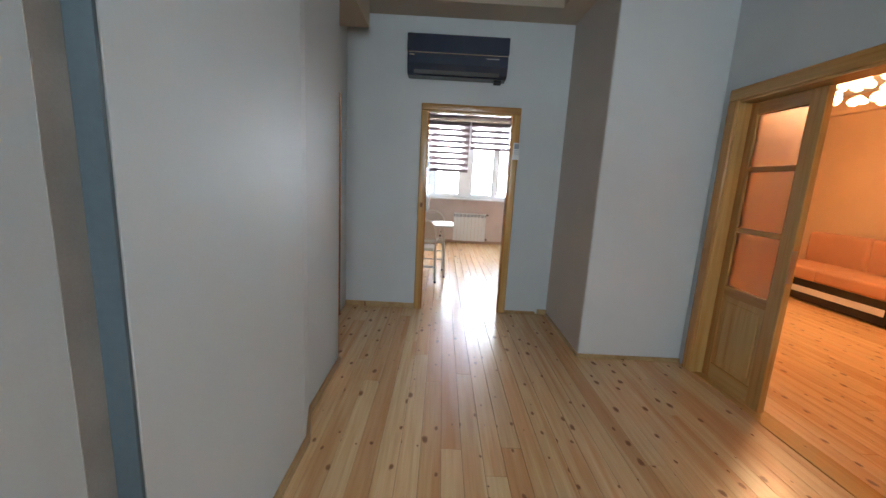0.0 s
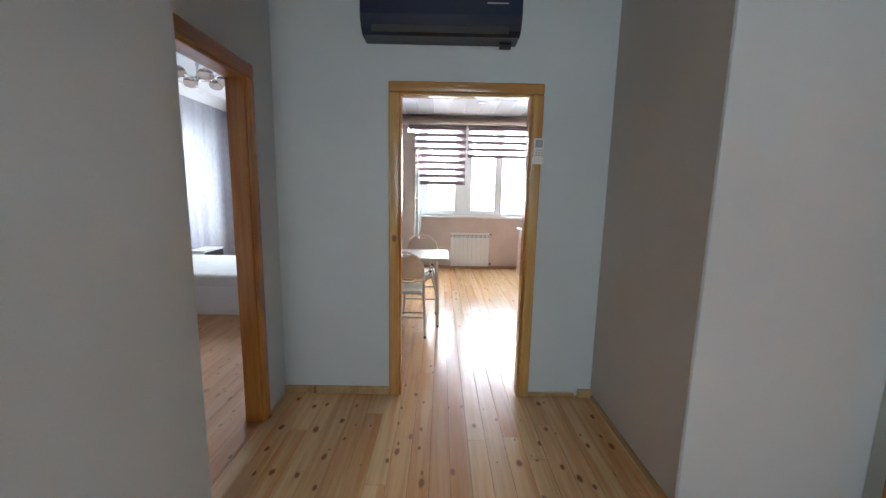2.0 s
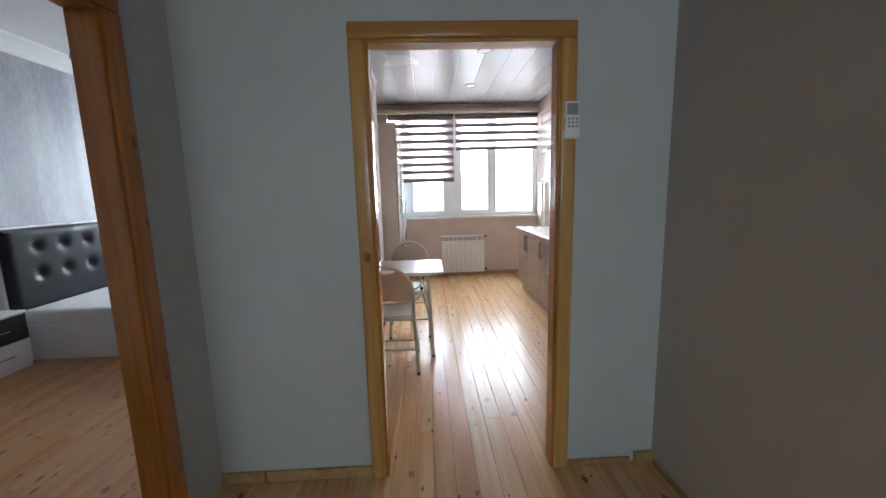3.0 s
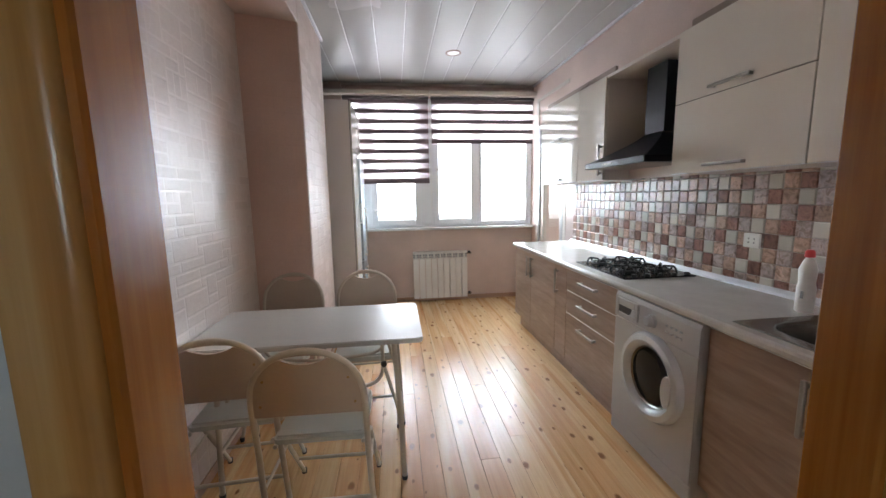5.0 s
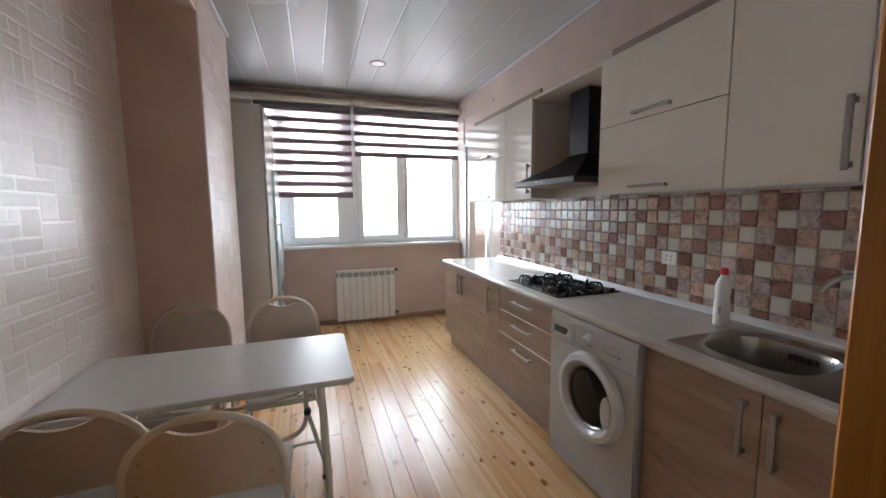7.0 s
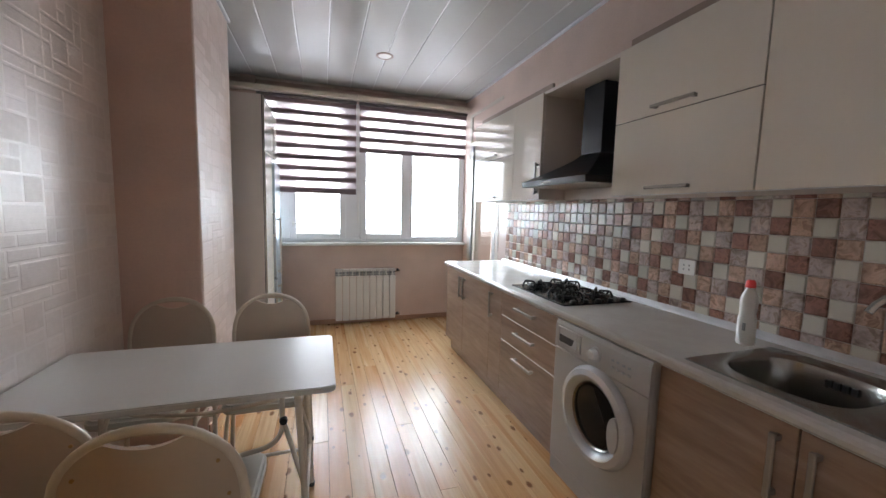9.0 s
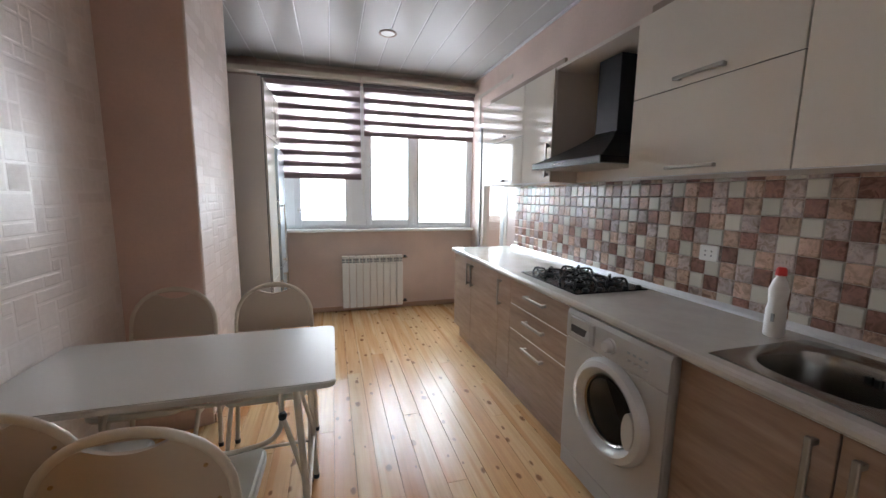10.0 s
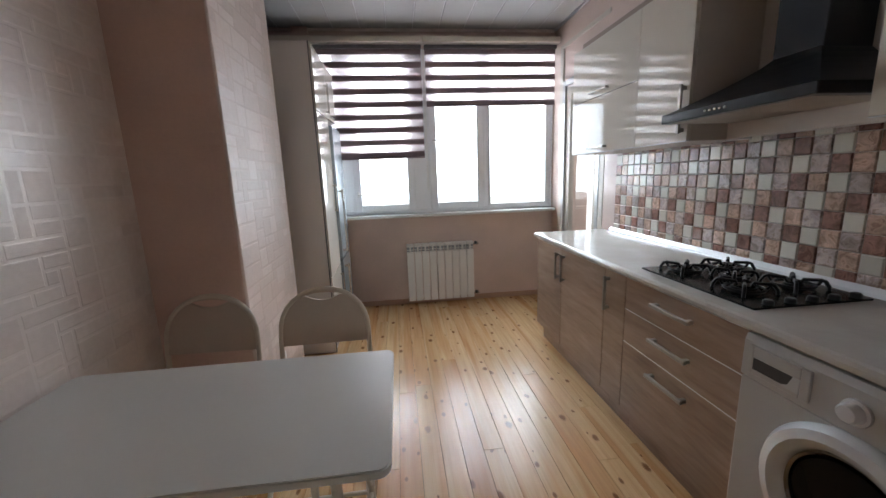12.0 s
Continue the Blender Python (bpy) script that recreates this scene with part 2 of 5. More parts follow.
def oak_laminate():
    m, nt, b = mat("grey_oak_laminate", 0.32)
    v = coords(nt, (1.4, 3.0, 22.0))
    v2 = coords(nt, (1, 1.1, 6.0))
    g = noise_tex(nt, v, 1.4, 5.0, 0.55, 0.35)
    broad = noise_tex(nt, v2, 1.0, 3.0, 0.5, 0.5)
    c = ramp(nt, g, [(0.26, (0.235, 0.150, 0.108)), (0.5, (0.315, 0.217, 0.160)), (0.75, (0.385, 0.280, 0.215))])
    c2 = ramp(nt, broad, [(0.3, (0.78, 0.74, 0.70)), (0.6, (1, 1, 1)), (0.75, (1.0, 0.97, 0.93))])
    nt.links.new(mix(nt, 1.0, c, c2, "MULTIPLY"), b.inputs["Base Color"])
    bump(nt, b, g, 0.08, 0.001)
    return m


oak = oak_laminate()


def tile_mat(name, colour, marbled):
    """A glazed wall tile of one colour, its marbling shifted from tile to tile."""
    m, nt, b = mat(name, 0.19)
    src = nt.nodes.new("ShaderNodeObjectInfo").outputs["Random"]
    v = coords(nt, (1, 1, 1), src)
    vein = noise_tex(nt, v, 24.0, 6.0, 0.62, 0.7)
    cloud = noise_tex(nt, v, 9.0, 3.0)
    pick = ramp(nt, src, [(0.0, tuple(c * 0.86 for c in colour)), (1.0, tuple(min(1.0, c * 1.12) for c in colour))])
    if marbled:
        marb = ramp(nt, vein, [(0.33, (0.55, 0.48, 0.44)), (0.46, (1, 1, 1)), (0.55, (1.34, 1.32, 1.30)), (0.63, (0.66, 0.58, 0.53)), (0.72, (1.1, 1.1, 1.1))])
        pick = mix(nt, 1.0, pick, marb, "MULTIPLY")
    pick = mix(nt, 1.0, pick, ramp(nt, cloud, [(0.35, (0.84, 0.82, 0.80) if marbled else (0.96, 0.95, 0.94)), (0.65, (1.15, 1.15, 1.15) if marbled else (1.0, 1.0, 1.0))]), "MULTIPLY")
    nt.links.new(pick, b.inputs["Base Color"])
    bump(nt, b, cloud, 0.05, 0.002)
    return m


TILE_MATS = [tile_mat("cream_glazed_tile", (0.56, 0.52, 0.45), False), tile_mat("brown_marbled_tile", (0.225, 0.118, 0.092), True),
             tile_mat("tan_marbled_tile", (0.42, 0.285, 0.22), True), tile_mat("pink_grey_marbled_tile", (0.39, 0.315, 0.29), True)]
grout = painted("grey_beige_grout", (0.45, 0.39, 0.35), 0.7, 0.1)
pink_tile = painted("pink_glazed_wall_tile", (0.58, 0.47, 0.43), 0.15, 0.06)


def relief_mat(name, lo, hi, spec, tones, metal=0.0):
    """Embossed stone-pattern wallpaper: each block a little different in tone and sheen."""
    m, nt, b = mat(name, 0.42, metal)
    r = nt.nodes.new("ShaderNodeNewGeometry").outputs["Random Per Island"]
    n = noise_tex(nt, coords(nt), 45.0, 3.0)
    brushed = noise_tex(nt, coords(nt, (1, 1, 9)), 14.0, 4.0, 0.6)
    c = ramp(nt, r, [(0.0, tones[0]), (0.5, tones[1]), (1.0, tones[2])])
    c = mix(nt, 1.0, c, ramp(nt, n, [(0.3, (0.93, 0.92, 0.91)), (0.7, (1, 1, 1))]), "MULTIPLY")
    nt.links.new(c, b.inputs["Base Color"])
    sheen = nt.nodes.new("ShaderNodeMath")
    sheen.operation, sheen.inputs[1].default_value = "MULTIPLY", 7.31
    wrap = nt.nodes.new("ShaderNodeMath")
    wrap.operation = "FRACT"
    nt.links.new(r, sheen.inputs[0])
    nt.links.new(sheen.outputs[0], wrap.inputs[0])
    nt.links.new(vary(nt, wrap.outputs[0], lo, hi), b.inputs["Roughness"])
    b.inputs["Specular IOR Level"].default_value = spec
    bump(nt, b, brushed, 0.30, 0.0014)
    return m


column_paper = painted("brownish_pink_wallpaper", (0.64, 0.44, 0.365), 0.5, 0.08, 2.0, 70.0, 0.25, depth=0.0015)
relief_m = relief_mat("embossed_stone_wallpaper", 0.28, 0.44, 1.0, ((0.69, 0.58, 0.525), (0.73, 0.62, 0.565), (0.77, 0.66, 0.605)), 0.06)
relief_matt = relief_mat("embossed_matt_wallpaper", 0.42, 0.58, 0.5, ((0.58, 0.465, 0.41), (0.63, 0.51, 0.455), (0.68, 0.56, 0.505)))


def striped_paper():
    m, nt, b = mat("silver_striped_wallpaper", 0.42)
    v = coords(nt, (1, 2.6, 0.12))
    v2 = coords(nt, (1, 14, 6))
    n, n2 = noise_tex(nt, v, 1.5, 2.0), noise_tex(nt, v2, 2.0, 4.0)
    c = ramp(nt, n, [(0.35, (0.30, 0.30, 0.33)), (0.65, (0.46, 0.46, 0.49))])
    nt.links.new(mix(nt, 1.0, c, ramp(nt, n2, [(0.35, (0.82, 0.82, 0.84)), (0.65, (1, 1, 1))]), "MULTIPLY"), b.inputs["Base Color"])
    return m


bed_paper = striped_paper()


def clear_glass(name, rough=0.0, colour=(1, 1, 1)):
    m, nt, b = mat(name, rough)
    b.inputs["Transmission Weight"].default_value, b.inputs["IOR"].default_value = 1.0, 1.45
    b.inputs["Base Color"].default_value = (*colour, 1)
    return m


glass = clear_glass("window_glass")
frosted = clear_glass("frosted_door_glass", 0.30, (0.60, 0.49, 0.46))
globe_glass = clear_glass("smoked_globe_glass", 0.05, (0.55, 0.45, 0.40))


def sheer_mat():
    m = bpy.data.materials.new("sheer_blind_gauze")
    m.use_nodes = True
    nt = m.node_tree
    nt.nodes.remove(nt.nodes["Principled BSDF"])
    out = nt.nodes["Material Output"]
    tr, tl, mx = nt.nodes.new("ShaderNodeBsdfTransparent"), nt.nodes.new("ShaderNodeBsdfTranslucent"), nt.nodes.new("ShaderNodeMixShader")
    tr.inputs[0].default_value, tl.inputs[0].default_value = (0.95, 0.93, 0.93, 1), (0.80, 0.72, 0.72, 1)
    mx.inputs[0].default_value = 0.45
    for a, s in ((tr, 1), (tl, 2)):
        nt.links.new(a.outputs[0], mx.inputs[s])
    nt.links.new(mx.outputs[0], out.inputs["Surface"])
    return m


sheer = sheer_mat()


def glow(name, colour, strength):
    m, nt, b = mat(name, 0.4)
    b.inputs["Base Color"].default_value = (*colour, 1)
    b.inputs["Emission Color"].default_value, b.inputs["Emission Strength"].default_value = (*colour, 1), strength
    return m


crystal_m = glow("lit_crystal_petal", (1.0, 0.72, 0.42), 5.0)


# building helpers
ORIGIN = {}


def thing(name, at, label, category, group="", kind="", turn=0):
    ob = new(name)
    ob.empty_display_size = 0.1
    ob.matrix_world = pose(*at, 0, 0, turn)
    ORIGIN[name if ob.name == name else ob.name] = Vector(at)
    return tagged(ob, label, category, group, kind)


def part(name, bm, material, parent=None, label="", local=False, smooth=False):
    """One mesh object from a bmesh; coordinates are the world's unless local."""
    if parent is not None and not local:
        at = ORIGIN.get(parent.name, Vector((0, 0, 0)))
        bmesh.ops.translate(bm, verts=bm.verts, vec=-at)
    me = bpy.data.meshes.new(name)
    bm.normal_update()
    bm.to_mesh(me)
    bm.free()
    me.materials.append(material)
    if smooth:
        me.polygons.foreach_set("use_smooth", [True] * len(me.polygons))
        me.set_sharp_from_angle(angle=radians(40))
    ob = new(name, me)
    if parent is not None:
        ob.parent = parent
        ORIGIN[ob.name] = ORIGIN.get(parent.name, Vector((0, 0, 0))) if not local else Vector((0, 0, 0))
    if label:
        ob["label"] = label
    return ob


def box(bm, lo, hi, bevel=0.0, seg=1):
    r = bmesh.ops.create_cube(bm, size=1.0)
    vs = r["verts"]
    for v in vs:
        v.co = Vector([lo[i] + (v.co[i] + 0.5) * (hi[i] - lo[i]) for i in range(3)])
    if bevel > 0:
        es = list({e for v in vs for e in v.link_edges})
        bmesh.ops.bevel(bm, geom=es, offset=min(bevel, 0.45 * min(abs(hi[i] - lo[i]) for i in range(3))), segments=seg, profile=0.6, affect="EDGES")
    return bm


def boxes(*specs, bevel=0.0, seg=1):
    bm = bmesh.new()
    for lo, hi in specs:
        box(bm, lo, hi, bevel, seg)
    return bm


def tube(bm, pts, r, seg=10, cap=True):
    """A round bar along a line of points."""
    pts = [Vector(p) for p in pts]
    rings, side = [], None
    for i, p in enumerate(pts):
        d = (pts[min(i + 1, len(pts) - 1)] - pts[max(i - 1, 0)]).normalized()
        if side is None:
            side = d.orthogonal().normalized()
        side = (side - d * side.dot(d)).normalized()
        up = d.cross(side)
        rad = r[i] if isinstance(r, (list, tuple)) else r
        rings.append([bm.verts.new(p + rad * (math.cos(a) * side + math.sin(a) * up)) for a in [2 * math.pi * k / seg for k in range(seg)]])
    for a, b in zip(rings, rings[1:]):
        for k in range(seg):
            bm.faces.new((a[k], a[(k + 1) % seg], b[(k + 1) % seg], b[k]))
    if cap:
        bm.faces.new(rings[0][::-1])
        bm.faces.new(rings[-1])
    return bm


def tubes(*lines, r=0.01, seg=10):
    bm = bmesh.new()
    for l in lines:
        tube(bm, l, r, seg)
    return bm


def round_path(pts, radius, n=5):
    """The line through pts with its corners rounded."""
    pts = [Vector(p) for p in pts]
    out = [pts[0]]
    for a, b, c in zip(pts, pts[1:], pts[2:]):
        d1, d2 = (a - b), (c - b)
        k = min(radius, d1.length * 0.45, d2.length * 0.45)
        s, e = b + d1.normalized() * k, b + d2.normalized() * k
        for i in range(n + 1):
            t = i / n
            out.append(s * (1 - t) ** 2 + b * 2 * t * (1 - t) + e * t * t)
    return out + [pts[-1]]


def lathe(bm, at, profile, seg=20, axis="z"):
    rings = []
    for rad, h in profile:
        ring = []
        for k in range(seg):
            a = 2 * math.pi * k / seg
            c, s = rad * math.cos(a), rad * math.sin(a)
            co = {"z": (c, s, h), "x": (h, c, s), "y": (s, h, c)}[axis]
            ring.append(bm.verts.new(Vector(at) + Vector(co)))
        rings.append(ring)
    for a, b in zip(rings, rings[1:]):
        for k in range(seg):
            bm.faces.new((a[k], a[(k + 1) % seg], b[(k + 1) % seg], b[k]))
    bm.faces.new(rings[0][::-1])
    bm.faces.new(rings[-1])
    return bm


def turned(at, profile, seg=20, axis="z"):
    return lathe(bmesh.new(), at, profile, seg, axis)


def prism(bm, outline, axis, lo, hi):
    """An outline of (u, v) pairs drawn out along an axis."""
    put = {"x": lambda u, v, w: (w, u, v), "y": lambda u, v, w: (u, w, v), "z": lambda u, v, w: (u, v, w)}[axis]
    a = [bm.verts.new(put(u, v, lo)) for u, v in outline]
    b = [bm.verts.new(put(u, v, hi)) for u, v in outline]
    n = len(outline)
    for k in range(n):
        bm.faces.new((a[k], a[(k + 1) % n], b[(k + 1) % n], b[k]))
    bm.faces.new(a[::-1])
    bm.faces.new(b)
    bmesh.ops.recalc_face_normals(bm, faces=bm.faces)
    return bm


def structure(name, bm, material, label, category):
    return tagged(part(name, bm, material), label, category, "", "structure")


# ---- the setting: hall, kitchen, bedroom, living room ----
HALL_S, HALL_N = -2.3, 3.95
HALL_Z, KIT_Z = 2.86, 2.765
KIT_S, KIT_N, KIT_E, KIT_W = 4.004, 8.50, 1.945, -0.84
COL_Y0, COL_Y1, COL_X = 6.37, 7.21, -0.482
COL_IN = 6.27
EAST_X = 2.05

# subfloor under all boards
structure("floor", boxes(((-3.9, -2.6, -0.12), (6.2, 8.75, -0.014))), subfloor, "subfloor of dark timber under the pine boards", "floor")

# hall
hall_west = structure("wall_hall_west", boxes(
    ((-0.80, HALL_S, 0), (-0.64, 0.815, HALL_Z)),
    ((-0.80, 0.815, 0), (-0.585, 1.80, HALL_Z)),
    ((-0.80, 1.84, 0), (-0.657, 2.67, HALL_Z)),
    ((-1.06, 2.52, 0), (-0.80, 2.67, HALL_Z)), bevel=0.006), hall_paint, "blue-grey painted wall with a shallow pilaster", "wall")
# thin strip over the pilaster end, its shade put into the colour
structure("trim_corner_shade", boxes(((-0.639, 0.806, 0), (-0.5845, 0.8145, HALL_Z))), strip_shade, "blue-grey strip coloured as the shade on the pilaster's end face", "trim")
# contact shade of the wall corner, painted as a thin sheet
structure("trim_corner_shade_band", boxes(((-0.6395, 0.742, 0), (-0.6375, 0.805, HALL_Z))), band_shade, "thin grey-brown sheet painted as the shade in the wall corner", "trim")
structure("wall_hall_splay", prism(bmesh.new(), [(-0.79, 1.79), (-0.587, 1.79), (-0.6568, 2.05), (-0.79, 2.05)], "z", 0, HALL_Z), hall_paint, "blue-grey painted splay easing the pilaster into the wall", "wall")
BD0, BD1, DOOR_H = 2.80, 3.595, 2.005
structure("wall_bedroom_east", boxes(
    ((-1.01, 2.67, 0), (-0.93, BD0, HALL_Z)),
    ((-1.01, BD1, 0), (-0.93, HALL_N, HALL_Z)),
    ((-1.01, BD0, DOOR_H), (-0.93, BD1, HALL_Z)),
    ((-1.01, HALL_N, 0), (-0.93, 8.5, HALL_Z))), hall_paint, "blue-grey painted wall with the bedroom doorway", "wall")
KD0, KD1 = -0.134, 0.712
structure("wall_hall_north", boxes(
    ((-0.93, HALL_N, 0), (KD0, KIT_S, 3.0)),
    ((KD1, HALL_N, 0), (2.2, KIT_S, 3.0)),
    ((KD0, HALL_N, 2.02), (KD1, KIT_S, 3.0))), hall_paint, "blue-grey painted wall with the kitchen doorway", "wall")
structure("wall_hall_pier", boxes(((1.22, 2.965, 0), (2.2, HALL_N, HALL_Z)), bevel=0.008, seg=2), hall_paint, "blue-grey painted wall pier beside the doorway", "wall")
# thin skin on the pier's side, coloured as warm bounced light
structure("wall_pier_side", boxes(((1.2168, 2.975, 0), (1.2196, HALL_N, HALL_Z))), pier_bounce, "side of the wall pier, warm bounced light put into its grey", "wall")
LD0, LD1 = 1.45, 2.80
structure("wall_hall_east", boxes(
    ((EAST_X, HALL_S, 0), (2.2, LD0, HALL_Z)),
    ((EAST_X, LD1, 0), (2.2, 2.965, HALL_Z)),
    ((EAST_X, LD0, DOOR_H), (2.2, LD1, HALL_Z))), hall_paint, "blue-grey painted wall with wide double doorway", "wall")
# closing wall out of view; its opening is added to admit the hall fill
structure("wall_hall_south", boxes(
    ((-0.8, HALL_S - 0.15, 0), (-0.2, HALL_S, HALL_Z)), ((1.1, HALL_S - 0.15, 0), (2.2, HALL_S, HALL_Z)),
    ((-0.2, HALL_S - 0.15, 0), (1.1, HALL_S, 1.35)), ((-0.2, HALL_S - 0.15, 2.75), (1.1, HALL_S, HALL_Z))), hall_paint, "plain painted wall closing the hall, with an added unseen window opening", "wall")
structure("ceiling_hall", boxes(
    ((-1.06, HALL_S, HALL_Z), (2.2, 0.3, 3.0)), ((-1.06, 3.62, HALL_Z), (2.2, HALL_N, 3.0)),
    ((-1.06, 0.3, HALL_Z), (-0.38, 3.62, 3.0)), ((1.0, 0.3, HALL_Z), (2.2, 3.62, 3.0))), hall_ceiling_m, "beige painted ceiling border round a sunken panel", "ceiling")
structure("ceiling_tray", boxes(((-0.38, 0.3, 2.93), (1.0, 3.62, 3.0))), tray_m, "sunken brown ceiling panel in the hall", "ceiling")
structure("ceiling_soffit", boxes(((-0.93, 2.67, 2.62), (-0.66, HALL_N - 0.32, HALL_Z))), hall_ceiling_m, "boxed beige soffit over the bedroom doorway", "ceiling")


def baseboard(name, specs, material, label):
    structure(name, boxes(*specs, bevel=0.006, seg=2), material, label, "baseboard")


B = 0.018
baseboard("baseboard_hall_west", [((-0.64, HALL_S, 0), (-0.64 + B, 0.80, 0.05)), ((-0.585, 0.80, 0), (-0.585 + B, 1.803, 0.05)), ((-0.657, 2.05, 0), (-0.657 + B, 2.67, 0.05))], pale_pine, "low varnished pine baseboard")
structure("baseboard_hall_splay", prism(bmesh.new(), [(-0.585, 1.8035), (-0.585 + B, 1.8035), (-0.657 + B, 2.0495), (-0.657, 2.0495)], "z", 0, 0.05), pale_pine, "low varnished pine baseboard on the splay", "baseboard")
baseboard("baseboard_hall_north", [((-0.93, HALL_N - B, 0), (KD0 - 0.062, HALL_N, 0.055)), ((KD1 + 0.062, HALL_N - B, 0), (1.10, HALL_N, 0.028)), ((1.12, HALL_N - B - 0.01, 0), (1.22, HALL_N, 0.055))], pale_pine, "low pine baseboard, broken beside the doorway")
baseboard("baseboard_hall_pier", [((1.22 - B, 2.95, 0), (1.22, HALL_N - 0.04, 0.03)), ((1.20, 2.965 - B, 0), (EAST_X, 2.965, 0.03))], pale_pine, "thin varnished pine baseboard round the pier")


def door_casing(name, label, frame_axis, plane, lo, hi, top, w, depth, face, rev, woods=None):
    """Rounded pine casing and lining of a doorway; the casing stands on the side face of the wall plane."""
    t = thing(name, (lo if frame_axis == "x" else plane, plane if frame_axis == "x" else lo, 0), label, "door frame", "", "structure")
    s = -1 if face < 0 else 1
    def put(u0, u1, z0, z1, v0, v1):
        if frame_axis == "x":
            return (u0, min(v0, v1), z0), (u1, max(v0, v1), z1)
        return (min(v0, v1), u0, z0), (max(v0, v1), u1, z1)
    out, back = plane + s * depth, plane - s * rev
    side = trim_pine
    head = trim_pine_x if frame_axis == "x" else trim_pine_y
    inner = orange_pine if woods else side
    if woods == "all":
        side, head = orange_pine, orange_pine_head
    for u0, u1 in ((lo - w, lo + 0.004), (hi - 0.004, hi + w)):
        part("casing", boxes(put(u0, u1, 0, top + 0.0, plane, out), bevel=0.012, seg=3), side, t, smooth=True)
    part("head_casing", boxes(put(lo - w, hi + w, top, top + w, plane, out - s * 0.001), bevel=0.012, seg=3), head, t, smooth=True)
    j = 0.016
    part("jamb", boxes(put(lo, lo + j, 0, top, out - s * 0.012, back), bevel=0.004), inner, t)
    part("jamb", boxes(put(hi - j, hi, 0, top, out - s * 0.012, back), bevel=0.004), inner, t)
    part("head_jamb", boxes(put(lo + j, hi - j, top - j, top + 0.002, out - s * 0.012, back), bevel=0.004), head, t)
    return t


door_casing("door_frame_kitchen", "varnished pine frame of the kitchen doorway", "x", HALL_N, KD0, KD1 - 0.008, 2.02, 0.066, 0.036, -1, 0.062, "inner")
door_casing("door_frame_bedroom", "varnished orange pine frame of the bedroom doorway", "y", -0.93, BD0, BD1, 2.005, 0.075, 0.022, 1, 0.092, "all")
door_casing("door_frame_living", "varnished yellow pine frame of the wide doorway", "y", EAST_X, LD0, LD1, 2.005, 0.08, 0.03, -1, 0.13)

# kitchen
structure("wall_kitchen_west", boxes(
    ((-0.93, KIT_S, 0), (KIT_W - 0.002, COL_IN, 2.9)),), kitchen_paint, "pinkish beige wall behind the table", "wall")
structure("wall_kitchen_column", prism(bmesh.new(), [(-0.93, COL_IN), (KIT_W, COL_IN), (COL_X - 0.006, COL_Y0 - 0.0016), (COL_X, COL_Y0 + 0.005), (COL_X, COL_Y1), (-0.93, COL_Y1)], "z", 0, 2.9), kitchen_paint, "pinkish beige papered column", "wall")
structure("ceiling_beam_kitchen", boxes(((-0.93, KIT_S + 0.006, 2.545), (COL_X, COL_Y0 + 0.003, 2.9)), bevel=0.004), kitchen_paint, "pinkish beige boxed beam along the wall from the column", "ceiling")
structure("wall_kitchen_recess", boxes(((-0.96, COL_Y1, 0), (-0.93, KIT_N, 2.9))), kitchen_paint, "pinkish beige wall behind the tall cabinet", "wall")
structure("wall_kitchen_south", boxes(((-0.93, KIT_S, 0), (KD0 - 0.0, KIT_S + 0.006, 2.9)), ((KD1, KIT_S, 0), (KIT_E, KIT_S + 0.006, 2.9)), ((KD0, KIT_S, 2.02), (KD1, KIT_S + 0.006, 2.9))), kitchen_paint, "pinkish beige papered wall round the doorway", "wall")
WX0, WX1, WZ0, WZ1 = -0.60, 1.93, 0.985, 2.60
structure("wall_kitchen_north", boxes(
    ((-3.9, KIT_N, 0), (-3.2, KIT_N + 0.25, 2.95)), ((-1.55, KIT_N, 0), (WX0, KIT_N + 0.25, 2.95)), ((WX1, KIT_N, 0), (2.35, KIT_N + 0.25, 2.95)),
    ((-3.2, KIT_N, 0), (-1.55, KIT_N + 0.25, 0.85)), ((-3.2, KIT_N, 2.45), (-1.55, KIT_N + 0.25, 2.95)),
    ((WX0, KIT_N, 0), (WX1, KIT_N + 0.25, WZ0)), ((WX0, KIT_N, WZ1), (WX1, KIT_N + 0.25, 2.95))), kitchen_paint, "pinkish beige wall under and over the windows", "wall")
# hidden stub, added to keep glare past the blind off the ceiling
structure("wall_glare_block", boxes(((-0.62, KIT_N - 0.07, 0), (-0.478, KIT_N - 0.001, 2.76))), kitchen_paint, "unseen pinkish beige wall stub added to block window glare", "wall")
BY0, BY1, BZ = 7.52, 8.26, 2.22
structure("wall_kitchen_east", boxes(
    ((KIT_E, KIT_S, 0), (2.2, BY0, 2.9)), ((KIT_E, BY1, 0), (2.2, KIT_N, 2.9)), ((KIT_E, BY0, BZ), (2.2, BY1, 2.9))), kitchen_paint, "pinkish beige wall with a balcony door", "wall")
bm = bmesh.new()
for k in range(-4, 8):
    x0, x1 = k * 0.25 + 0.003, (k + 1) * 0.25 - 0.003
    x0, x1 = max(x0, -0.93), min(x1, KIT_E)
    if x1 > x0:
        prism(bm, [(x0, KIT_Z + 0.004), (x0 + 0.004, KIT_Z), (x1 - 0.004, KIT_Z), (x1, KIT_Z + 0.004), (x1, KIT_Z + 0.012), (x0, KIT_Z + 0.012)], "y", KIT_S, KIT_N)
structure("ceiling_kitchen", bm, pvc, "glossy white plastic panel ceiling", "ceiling")
